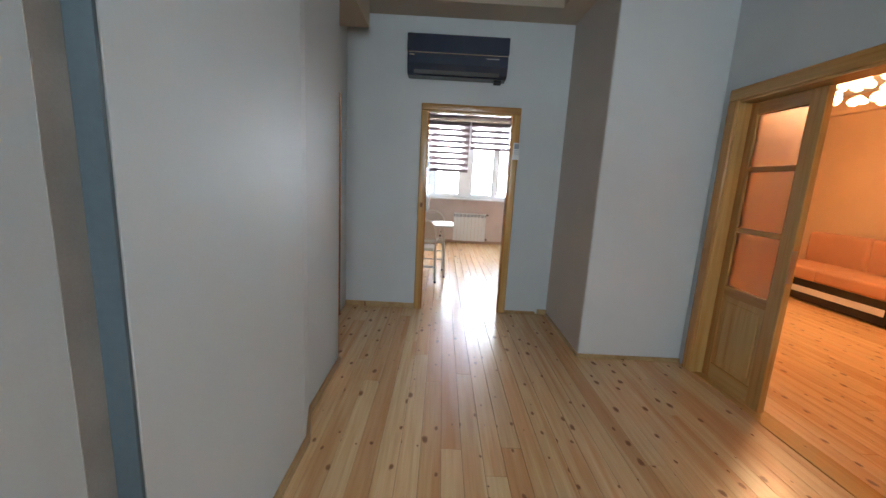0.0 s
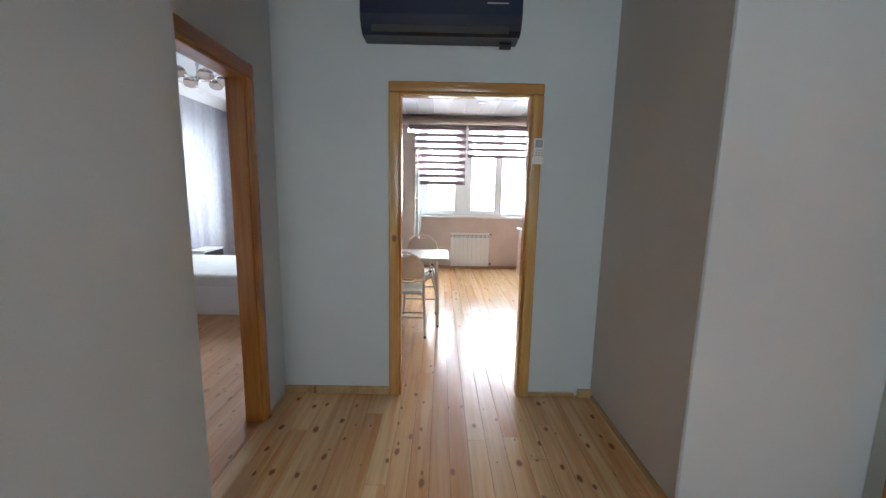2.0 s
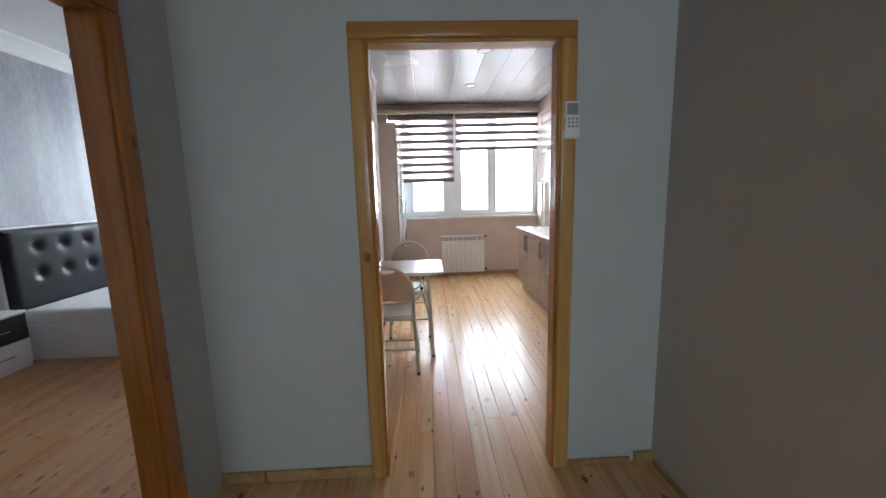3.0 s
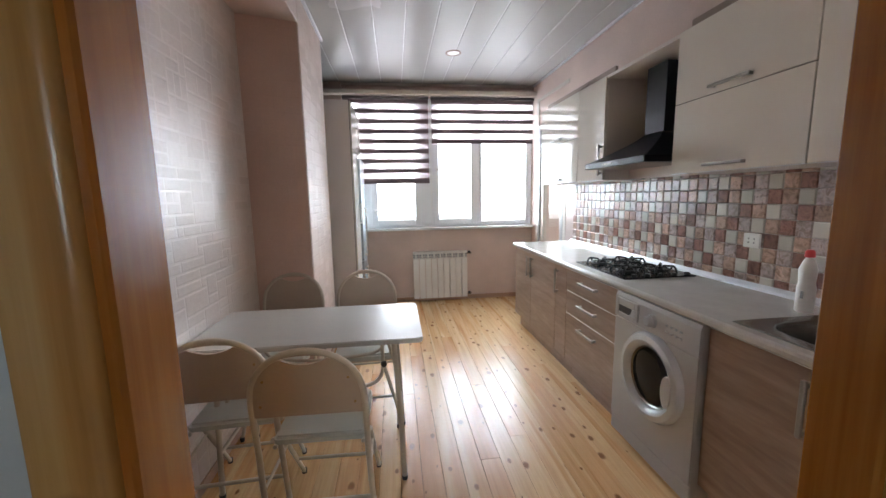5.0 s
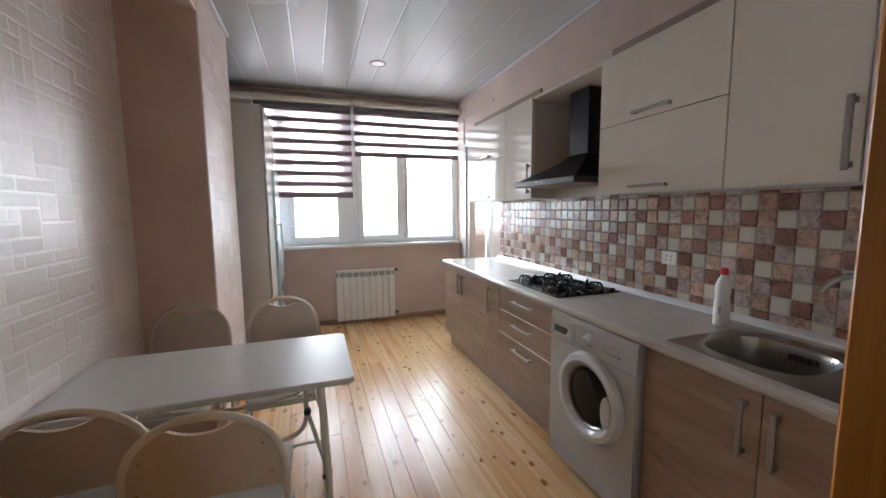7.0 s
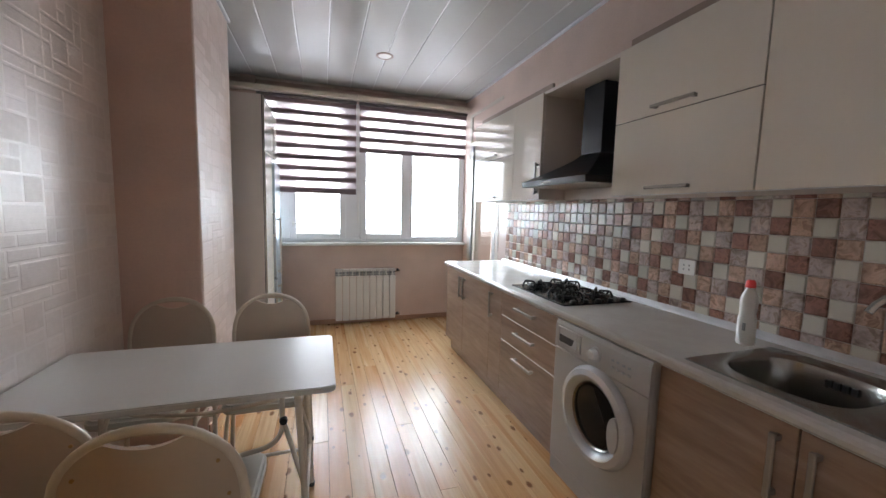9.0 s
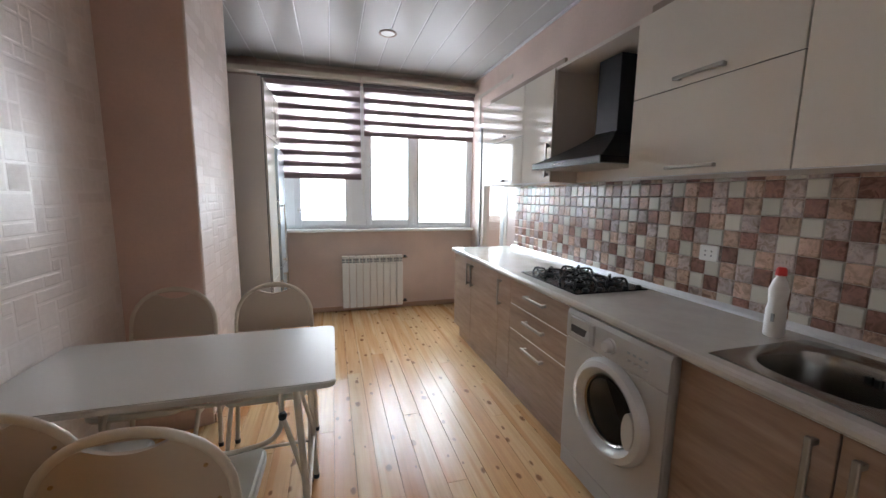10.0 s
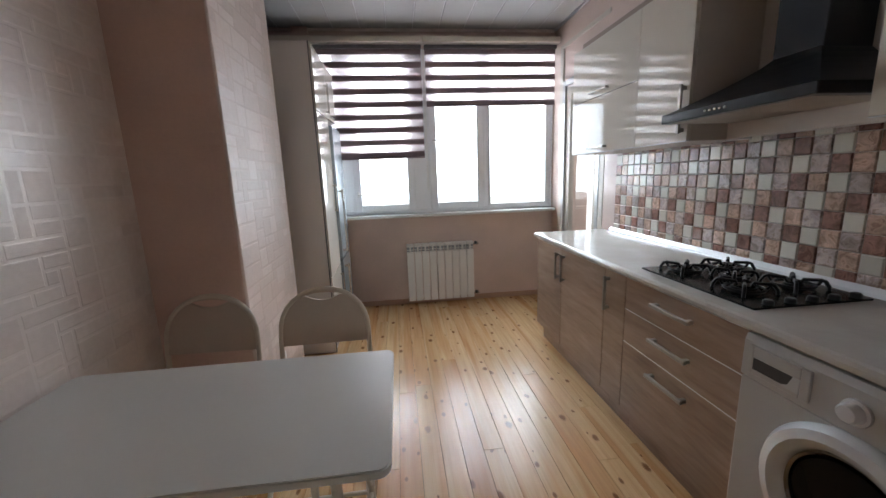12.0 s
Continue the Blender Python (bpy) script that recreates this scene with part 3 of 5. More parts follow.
structure("ceiling_kitchen_strips", boxes(*[((k * 0.25 - 0.004, KIT_S, KIT_Z + 0.006), (k * 0.25 + 0.004, KIT_N, KIT_Z + 0.010)) for k in range(-3, 8)]), silver_strip, "silver strips between the ceiling panels", "ceiling")
structure("ceiling_kitchen_slab", boxes(((-1.06, KIT_S, 2.80), (2.2, KIT_N, 2.95))), white_ceiling, "slab over the panel ceiling", "ceiling")
structure("trim_cornice", boxes(((KIT_E - 0.022, KIT_S, KIT_Z - 0.02), (KIT_E, KIT_N, KIT_Z)), ((COL_X, KIT_S, KIT_Z - 0.024), (COL_X + 0.022, COL_Y1, KIT_Z)), bevel=0.006, seg=2), silver_strip, "thin silver cornice strip at the ceiling", "trim")
structure("trim_cornice_window", boxes(((-0.93, KIT_N - 0.03, KIT_Z - 0.025), (KIT_E, KIT_N, KIT_Z)), bevel=0.008, seg=2), cream_board, "thin cornice strip over the window", "trim")
baseboard("baseboard_kitchen", [((-0.93, KIT_N - 0.016, 0), (1.9, KIT_N, 0.055)), ((COL_X, COL_Y0, 0), (COL_X + 0.012, COL_Y1, 0.055)), ((KIT_W, KIT_S + 0.01, 0), (KIT_W + 0.012, COL_IN - 0.012, 0.055))], baseboard_m, "low brownish wooden baseboard")


def ashlar(u0, u1, v0, v1, cell, seed, gap):
    """Blocks of mixed sizes that fill a wall like rough-coursed stone."""
    rng = random.Random(seed)
    nu, nv = int((u1 - u0) / cell), int((v1 - v0) / cell)
    taken = [[False] * nv for _ in range(nu)]
    du, dv = (u1 - u0) / nu, (v1 - v0) / nv
    kinds = [(3, 2), (4, 2), (2, 2), (2, 2), (3, 1), (4, 1), (3, 1), (2, 1), (1, 1), (1, 2), (2, 1), (4, 1)]
    for j in range(nv):
        for i in range(nu):
            if taken[i][j]:
                continue
            order = kinds[:]
            rng.shuffle(order)
            for w, h in order + [(1, 1)]:
                if i + w <= nu and j + h <= nv and not any(taken[a][b] for a in range(i, i + w) for b in range(j, j + h)):
                    break
            for a in range(i, i + w):
                for b in range(j, j + h):
                    taken[a][b] = True
            yield u0 + i * du + gap, u0 + (i + w) * du - gap, v0 + j * dv + gap, v0 + (j + h) * dv - gap


def paper(name, axis, plane, sign, u0, u1, seed, label, sheet_m, block_m, skew=0.0):
    """A pearl sheet with raised blocks, thin as an embossed wallpaper; skew: how far the wall runs off its axis."""
    put = (lambda u, v, w: (plane + sign * w, u, v)) if axis == "x" else (lambda u, v, w: (u, plane + sign * w + skew * (u - u0), v))
    verts, faces = [], []
    for a, b, c, d in ashlar(u0, u1, 0.06, 2.74, 0.052, seed, 0.0036):
        n, e = len(verts), 0.004
        verts += [put(a, c, 0.001), put(b, c, 0.001), put(b, d, 0.001), put(a, d, 0.001)]
        verts += [put(a + e, c + e, 0.0018), put(b - e, c + e, 0.0018), put(b - e, d - e, 0.0018), put(a + e, d - e, 0.0018)]
        faces += [(n + 4, n + 5, n + 6, n + 7)] + [(n + k, n + (k + 1) % 4, n + 4 + (k + 1) % 4, n + 4 + k) for k in range(4)]
    me = bpy.data.meshes.new(name)
    me.from_pydata(verts, [], faces)
    bm2 = bmesh.new()
    bm2.from_mesh(me)
    bpy.data.meshes.remove(me)
    bmesh.ops.recalc_face_normals(bm2, faces=bm2.faces)
    if axis == "x":
        sheet = boxes(((plane - 0.002, u0, 0.0), (plane + sign * 0.0012, u1, 2.75)))
    else:
        sheet = prism(bmesh.new(), [put(u0, 0, 0.0012)[:2], put(u1, 0, 0.0012)[:2], put(u1, 0, -0.002)[:2], put(u0, 0, -0.002)[:2]], "z", 0.0, 2.75)
    base = structure(name, sheet, sheet_m, label, "wallpaper")
    blocks = part("block_relief", bm2, block_m, base, "embossed stone-pattern blocks")
    blocks["kind"] = "stuff"


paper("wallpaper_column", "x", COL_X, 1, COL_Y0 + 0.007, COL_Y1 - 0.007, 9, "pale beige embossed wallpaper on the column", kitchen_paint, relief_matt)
paper("wallpaper_west", "x", KIT_W, 1, KIT_S + 0.01, COL_IN, 3, "pearl beige wallpaper embossed with stone blocks", paper_joint, relief_m)

paper("wallpaper_column_front", "y", COL_IN, -1, KIT_W, COL_X - 0.008, 21, "brownish pink embossed wallpaper on the column front", column_paper, column_paper, (COL_Y0 - COL_IN) / (COL_X - KIT_W))

# bedroom shell
BW, BH = -3.62, 2.86
structure("wall_bedroom_west", boxes(((BW - 0.15, 1.6, 0), (BW, KIT_N, BH))), bed_paper, "silver-grey striped wallpaper behind the bed", "wall")
structure("wall_bedroom_south", boxes(((BW - 0.15, 1.45, 0), (-0.93, 1.6, BH))), white_ceiling, "plain pale bedroom wall", "wall")
structure("wall_bedroom_north", boxes(((BW, KIT_N - 0.006, 0), (-3.2, KIT_N, BH)), ((-1.55, KIT_N - 0.006, 0), (-1.06, KIT_N, BH)), ((-3.2, KIT_N - 0.006, 0), (-1.55, KIT_N, 0.85)), ((-3.2, KIT_N - 0.006, 2.45), (-1.55, KIT_N, BH))), bed_paper, "silver-grey papered wall round the bedroom window", "wall")
structure("wall_bedroom_passage", boxes(((-1.018, 1.6, 0), (-1.01, BD0, BH)), ((-1.018, BD1, 0), (-1.01, KIT_N, BH)), ((-1.018, BD0, 2.005), (-1.01, BD1, BH))), white_ceiling, "pale bedroom side of the doorway wall", "wall")
structure("ceiling_bedroom", boxes(((BW - 0.15, 1.45, BH), (-0.93, KIT_N + 0.2, BH + 0.14))), white_ceiling, "plain white bedroom ceiling", "ceiling")
structure("trim_bedroom_cove", prism(bmesh.new(), [(BW, BH), (BW, BH - 0.14), (BW + 0.02, BH - 0.14), (BW + 0.05, BH - 0.10), (BW + 0.10, BH - 0.05), (BW + 0.14, BH - 0.02), (BW + 0.14, BH)], "y", 1.6, KIT_N), white_ceiling, "white plaster cove along the bedroom ceiling", "trim")

# living room shell
LX1, LY0, LY1 = 5.95, 0.6, 6.2
structure("wall_living_east", boxes(((LX1, LY0, 0), (LX1 + 0.15, LY1, 3.0))), peach_wall, "peach papered wall behind the sofa", "wall")
structure("wall_living_north", boxes(((2.2, LY1, 0), (LX1 + 0.15, LY1 + 0.15, 3.0))), peach_wall, "peach papered living room wall", "wall")
structure("wall_living_south", boxes(((2.2, LY0 - 0.15, 0), (LX1 + 0.15, LY0, 3.0))), peach_wall, "peach papered living room wall", "wall")
structure("wall_living_west", boxes(((2.2, 2.9, 0), (2.22, LY1, 3.0)), ((2.2, LY0, 0), (2.22, LD0, 3.0)), ((2.2, LD0, 2.02), (2.22, 2.9, 3.0))), peach_wall, "peach papered wall round the doorway", "wall")
structure("ceiling_living", boxes(((2.05, LY0 - 0.15, 2.9), (LX1 + 0.15, LY1 + 0.15, 3.04))), white_ceiling, "plain white living room ceiling", "ceiling")
structure("trim_living_cornice", boxes(((LX1 - 0.10, LY0, 2.62), (LX1, LY1, 2.70)), bevel=0.02, seg=2), peach_wall, "stepped cornice along the living room wall", "trim")

# end walls beyond the balcony door, so that the place is closed
structure("wall_balcony_parapet", boxes(((3.15, 6.9, -0.02), (3.27, 9.6, 1.08)), bevel=0.01), balcony_render, "plain beige parapet of the balcony", "wall")
structure("wall_balcony_side", boxes(((2.2, 7.35, -0.02), (2.3, 7.45, 2.9))), upvc, "white balcony reveal", "wall")


# ---- windows and doors ----
def pane_frame(bm, axis, plane, u0, u1, z0, z1, w, d):
    """A rectangular frame of bars of width w and depth d, standing in an x or y plane."""
    def put(a, b, c, e):
        if axis == "y":
            return (a, plane - d / 2, c), (b, plane + d / 2, e)
        return (plane - d / 2, a, c), (plane + d / 2, b, e)
    for a, b, c, e in ((u0, u0 + w, z0, z1), (u1 - w, u1, z0, z1), (u0 + w, u1 - w, z0, z0 + w), (u0 + w, u1 - w, z1 - w, z1)):
        box(bm, *put(a, b, c, e), 0.006, 2)
    return bm


def pane(parent, axis, plane, u0, u1, z0, z1, material=None):
    lo, hi = ((u0, plane - 0.003, z0), (u1, plane + 0.003, z1)) if axis == "y" else ((plane - 0.003, u0, z0), (plane + 0.003, u1, z1))
    ob = part("pane", boxes((lo, hi)), material or glass, parent)
    ob.visible_shadow = False
    return ob


FY = 8.56
win = thing("window_1", (0.65, FY, WZ0), "white plastic three-part kitchen window with half-drawn blinds", "window", "", "structure")
part("window_frame", pane_frame(bmesh.new(), "y", FY, WX0, WX1, WZ0, WZ1, 0.05, 0.07), upvc, win)
part("mullion", boxes(((0.45, FY - 0.035, WZ0 + 0.05), (0.625, FY + 0.035, WZ1 - 0.05)), bevel=0.006, seg=2), upvc, win)
part("mullion", boxes(((1.185, FY - 0.03, WZ0 + 0.05), (1.245, FY + 0.035, WZ1 - 0.05)), bevel=0.006, seg=2), upvc, win)
for a, b in ((-0.17, 0.455), (0.62, 1.19)):
    sash = part("sash", pane_frame(bmesh.new(), "y", FY - 0.03, a, b, WZ0 + 0.03, WZ1 - 0.03, 0.072, 0.05), upvc, win)
    pane(sash, "y", FY - 0.01, a + 0.065, b - 0.065, WZ0 + 0.09, WZ1 - 0.09)
part("mullion", boxes(((-0.30, FY - 0.035, WZ0 + 0.05), (-0.17, FY + 0.035, WZ1 - 0.05)), bevel=0.006, seg=2), upvc, win)
part("glazing_bead", pane_frame(bmesh.new(), "y", FY - 0.025, 1.24, 1.885, WZ0 + 0.045, WZ1 - 0.045, 0.022, 0.03), upvc, win)
pane(win, "y", FY, 1.25, 1.88, WZ0 + 0.05, WZ1 - 0.05)
pane(win, "y", FY, -0.55, -0.30, WZ0 + 0.05, WZ1 - 0.05)
for hx, hz in ((0.665, 1.72), (-0.13, 1.20)):
    bm = boxes(((hx - 0.012, FY - 0.063, hz - 0.03), (hx + 0.012, FY - 0.052, hz + 0.03)), bevel=0.004)
    tube(bm, round_path([(hx, FY - 0.06, hz), (hx, FY - 0.095, hz), (hx + 0.10, FY - 0.10, hz + 0.002)], 0.02), 0.008, 8)
    part("window_handle", bm, white_plastic, win)
structure("window_sill", boxes(((-0.60, 8.385, 0.955), (WX1, 8.55, 0.985)), bevel=0.006, seg=2), sill_m, "white marble-effect window sill", "window sill")
structure("trim_window_reveal", boxes(((WX1 - 0.004, KIT_N, WZ0), (WX1 + 0.0, FY + 0.1, WZ1))), upvc, "white window reveal", "trim")

bal = thing("door_balcony", (KIT_E, BY0, 0), "white plastic balcony door with a tall pane", "door", "", "structure")
part("door_frame", pane_frame(bmesh.new(), "x", KIT_E + 0.03, BY0, BY1, 0.0, BZ, 0.055, 0.09), grey_frame, bal)
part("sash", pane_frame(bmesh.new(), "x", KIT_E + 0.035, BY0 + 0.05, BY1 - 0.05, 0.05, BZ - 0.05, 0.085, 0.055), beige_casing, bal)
pane(bal, "x", KIT_E + 0.05, BY0 + 0.13, BY1 - 0.13, 0.13, BZ - 0.13)
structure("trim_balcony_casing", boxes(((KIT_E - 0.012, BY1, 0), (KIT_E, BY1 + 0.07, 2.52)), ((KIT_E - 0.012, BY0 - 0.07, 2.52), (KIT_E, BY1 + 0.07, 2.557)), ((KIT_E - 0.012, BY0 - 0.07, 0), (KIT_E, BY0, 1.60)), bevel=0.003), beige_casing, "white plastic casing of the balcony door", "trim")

bwin = thing("window_2", (-2.4, FY, 0.85), "white bedroom window with a purple curtain", "window", "", "structure")
part("window_frame", pane_frame(bmesh.new(), "y", FY, -3.2, -1.55, 0.85, 2.45, 0.06, 0.07), upvc, bwin)
part("mullion", boxes(((-2.42, FY - 0.03, 0.9), (-2.34, FY + 0.03, 2.4)), bevel=0.006), upvc, bwin)
pane(bwin, "y", FY, -3.15, -2.42, 0.9, 2.4)
pane(bwin, "y", FY, -2.34, -1.6, 0.9, 2.4)
# made-up window for the hall fill light, never in view
fill_win = thing("window_3", (0.45, -2.38, 1.35), "unseen white window added to let the fill light into the hall", "window", "", "structure")
part("window_frame", pane_frame(bmesh.new(), "y", -2.38, -0.2, 1.1, 1.35, 2.75, 0.06, 0.07), upvc, fill_win)
pane(fill_win, "y", -2.38, -0.15, 1.05, 1.4, 2.7)


def zebra_blind(x0, x1, top, bottom, first, label):
    """A roller blind of alternate dark and sheer bands, with its rail and weighted hem."""
    y = 8.40
    t = thing("roller_blind", ((x0 + x1) / 2, y, bottom), label, "window blind", "kitchen blinds")
    part("cassette", boxes(((x0 - 0.005, y - 0.03, top), (x1 + 0.005, y + 0.03, top + 0.035)), bevel=0.008, seg=2), dark_edge, t, "dark roller tube")
    z, k = top - first, 0
    edges = [top]
    while z > bottom + 0.02:
        edges.append(z)
        z -= 0.064 if k % 2 == 0 else 0.055
        k += 1
    edges.append(bottom)
    for i, (a, b) in enumerate(zip(edges, edges[1:])):
        m = blind_dark if i % 2 == 0 else sheer
        nm = "dark_band" if i % 2 == 0 else "sheer_band"
        dy = 0.0005 if i % 2 else -0.0005
        part(nm, boxes(((x0, y + dy, b), (x1, y + dy + 0.0014, a))), m, t)
    part("hem_bar", boxes(((x0, y - 0.008, bottom - 0.018), (x1, y + 0.008, bottom)), bevel=0.005, seg=2), blind_dark, t)
    chain = x0 - 0.012 if x0 > 0 else x1 + 0.016
    part("pull_chain", tubes([(chain, y - 0.012, top), (chain, y - 0.012, 1.22)], r=0.003, seg=6), white_plastic, t)


zebra_blind(-0.46, 0.562, 2.555, 1.565, 0.045, "half-lowered zebra blind of plum and sheer bands")
zebra_blind(0.60, 1.905, 2.555, 2.05, 0.045, "mostly raised zebra blind of plum and sheer bands")
structure("trim_curtain_rail", boxes(((-0.90, 8.33, 2.60), (0.573, 8.42, 2.652)), ((0.580, 8.33, 2.60), (1.93, 8.42, 2.652)), ((-0.90, 8.42, 2.615), (1.93, 8.50, 2.64)), bevel=0.006, seg=2), beige_rail, "beige two-part pelmet rail over the blinds", "trim")

structure("backdrop", boxes(((-6, 13.0, -6), (8, 13.02, 10)), ((9.5, 3, -6), (9.52, 13, 10))), glow("white_overcast_sky", (0.95, 0.985, 1.0), 1.65), "blank white overcast sky outside the windows", "sky")

# door leaf of the living room, glazed above and panelled below
def glazed_leaf(y0, y1, x, d):
    t = thing("glazed_door", (x, y0, 0), "pine door leaf with three frosted panes over a panel", "door", "", "structure")
    st = 0.085
    part("stile", boxes(((x - d / 2, y0, 0.008), (x + d / 2, y0 + st + 0.015, 1.985)), bevel=0.005, seg=2), trim_pine, t)
    part("stile", boxes(((x - d / 2, y1 - st + 0.02, 0.008), (x + d / 2, y1, 1.985)), bevel=0.005, seg=2), trim_pine, t)
    a, b = y0 + st + 0.015, y1 - st + 0.02
    for z0, z1 in ((0.008, 0.125), (0.655, 0.725), (1.11, 1.145), (1.525, 1.56), (1.90, 1.985)):
        part("rail", boxes(((x - d / 2 + 0.002, a, z0), (x + d / 2 - 0.002, b, z1)), bevel=0.005, seg=2), trim_pine_y, t)
    for z0, z1 in ((0.725, 1.11), (1.145, 1.525), (1.56, 1.90)):
        part("pane", boxes(((x - 0.003, a - 0.006, z0 - 0.006), (x + 0.003, b + 0.006, z1 + 0.006))), frosted, t, "frosted glass pane")
    p = part("panel", boxes(((x - 0.010, a - 0.004, 0.12), (x + 0.010, b + 0.004, 0.66)), ((x - 0.015, a + 0.035, 0.165), (x + 0.015, b - 0.035, 0.615)), bevel=0.008, seg=2), trim_pine, t, "raised pine panel")
    part("lock_plate", boxes(((x - d / 2 - 0.001, y0 - 0.001, 0.86), (x + d / 2 - 0.012, y0 + 0.001, 1.06))), nickel, t)
    return t


glazed_leaf(2.262, 2.785, 2.14, 0.042)
structure("trim_threshold_living", boxes(((EAST_X, LD0, 0.0), (2.2, LD1, 0.008)), bevel=0.003), trim_pine_y, "pine threshold of the wide doorway", "trim")

# kitchen door leaf, folded back behind the frame
leaf = thing("door_kitchen", (KD0 - 0.045, 4.075, 0), "pine kitchen door standing open, with a brass lever", "door", "", "structure", 90 + 36.5)
part("door_panel", boxes(((0.0, -0.02, 0.01), (0.79, 0.02, 1.985)), bevel=0.004), trim_pine, leaf, local=True)
bm = boxes(((0.70, -0.027, 0.82), (0.745, -0.02, 1.04)), bevel=0.003)
part("lock_plate", bm, brass, leaf, "brass lock plate", local=True)
bm = tubes(round_path([(0.722, -0.02, 0.985), (0.722, -0.068, 0.985), (0.60, -0.072, 0.98)], 0.02), r=0.010)
part("lever", bm, brass, leaf, "brass lever handle", local=True, smooth=True)
part("key_turn", turned((0.722, -0.045, 0.87), [(0.004, -0.012), (0.014, -0.008), (0.014, 0.008), (0.006, 0.02)], 12, "y"), brass, leaf, local=True)


# ---- hall things ----
def air_conditioner():
    x0, x1, y0, y1, z0, z1 = -0.335, 0.578, 3.745, HALL_N, 2.305, 2.64
    t = thing("air_conditioner", (0.12, HALL_N, z0), "dark navy glossy split air conditioner on the wall", "air conditioner")
    body = [(y1, z0 + 0.03), (y1, z1), (y0 + 0.03, z1), (y0 + 0.004, z1 - 0.02), (y0 + 0.004, z0 + 0.20), (y1 - 0.02, z0 + 0.16)]
    part("housing", prism(bmesh.new(), body, "x", x0, x1), navy, t)
    part("front_panel", boxes(((x0 - 0.004, y0 - 0.012, z0 + 0.185), (x1 + 0.004, y0 + 0.003, z1)), bevel=0.006, seg=2), navy, t)
    lower = [(y0 + 0.002, z0 + 0.178), (y0 + 0.002, z0 + 0.09), (y0 + 0.03, z0 + 0.02), (y0 + 0.07, z0), (y1, z0), (y1, z0 + 0.158), (y0 + 0.02, z0 + 0.178)]
    part("air_outlet", prism(bmesh.new(), lower, "x", x0, x1), navy, t)
    part("trim_strip", boxes(((x0, y0 - 0.008, z0 + 0.176), (x1, y0 + 0.002, z0 + 0.184)), bevel=0.002), chrome, t, "thin chrome line")
    part("flap", boxes(((x0 + 0.06, y0 + 0.022, z0 + 0.004), (x1 - 0.07, y0 + 0.03, z0 + 0.075)), bevel=0.003), dark_plastic, t)
    part("badge", boxes(((x0 + 0.02, y0 - 0.0135, z0 + 0.150), (x0 + 0.065, y0 - 0.000, z0 + 0.160)), bevel=0.001), chrome, t, "small pale badge")
    part("display", boxes(((x1 - 0.20, y0 - 0.001, z0 + 0.150), (x1 - 0.08, y0 + 0.003, z0 + 0.156))), grey_plastic, t)
    part("drain_hose", tubes([(x1 - 0.10, y1 - 0.02, z0 - 0.006), (x1 - 0.03, y1 - 0.02, z0 - 0.006)], r=0.018), dark_plastic, t)


air_conditioner()
rc = thing("remote_control", (0.748, 3.926, 1.60), "white remote control in a holder on the door frame", "remote control")
part("holder", boxes(((0.714, 3.908, 1.598), (0.784, 3.927, 1.64)), bevel=0.004), white_plastic, rc)
part("body", boxes(((0.718, 3.906, 1.602), (0.780, 3.922, 1.757)), bevel=0.008, seg=2), white_plastic, rc)
part("screen", boxes(((0.725, 3.9045, 1.70), (0.773, 3.907, 1.748)), bevel=0.001), grey_plastic, rc, "grey display")
for k in range(9):
    bx, bz = 0.730 + 0.0165 * (k % 3), 1.688 - 0.016 * (k // 3)
    part("button", boxes(((bx, 3.9045, bz - 0.009), (bx + 0.010, 3.907, bz)), bevel=0.001), grey_plastic, rc)

# ---- kitchen units ----
F = 1.37


def bar_handle(a, b, out, r=0.007, material=None):
    """A square bar handle on two feet, from a to b, standing off along -x (or +x)."""
    a, b = Vector(a), Vector(b)
    bm = bmesh.new()
    lo = Vector([min(a[i], b[i]) for i in range(3)])
    hi = Vector([max(a[i], b[i]) for i in range(3)])
    box(bm, (lo.x + min(out, out * 0.6), lo.y - r, lo.z - r), (lo.x + max(out, out * 0.6), hi.y + r, hi.z + r), 0.0025)
    for p in (a, b):
        d = (b - a).normalized() * (0.008 if p is a else -0.008)
        q = p + d
        box(bm, (min(q.x, q.x + out * 0.7), q.y - r, q.z - r), (max(q.x, q.x + out * 0.7), q.y + r, q.z + r), 0.001)
    return bm


def base_unit(y0, y1, fronts, label, at_end=False, top=0.843):
    t = thing("base_cabinet", (1.66, (y0 + y1) / 2, 0), label, "kitchen cabinet", "base cabinets")
    part("carcass", boxes(((F + 0.02, y0 + 0.001, 0.13), (KIT_E - 0.01, y1 - 0.001, top)), bevel=0.001), oak if at_end else cream_board, t)
    part("plinth", boxes(((1.43, y0, 0.0), (1.445, y1, 0.13)), bevel=0.001), oak, t)
    for a, b, z0, z1, h in fronts:
        d = part("drawer" if h == "h" else "door", boxes(((F, a + 0.002, z0 + 0.002), (F + 0.018, b - 0.002, z1 - 0.002)), bevel=0.002), oak, t)
        part("edge_strip", boxes(((F + 0.001, a + 0.002, z1 - 0.0025), (F + 0.019, b - 0.002, z1 + 0.002)), bevel=0.0008), silver_strip, d, "silver edge strip")
        if h == "h":
            m, z = (a + b) / 2, z1 - 0.066
            part("handle", bar_handle((F, m - 0.105, z), (F, m + 0.105, z), -0.036, 0.0085), nickel, d, "chrome bar handle")
        else:
            y = a + 0.045 if h == "s" else b - 0.045
            part("handle", bar_handle((F, y, 0.625), (F, y, 0.80), -0.034, 0.0075), nickel, d, "chrome bar handle")
    return t


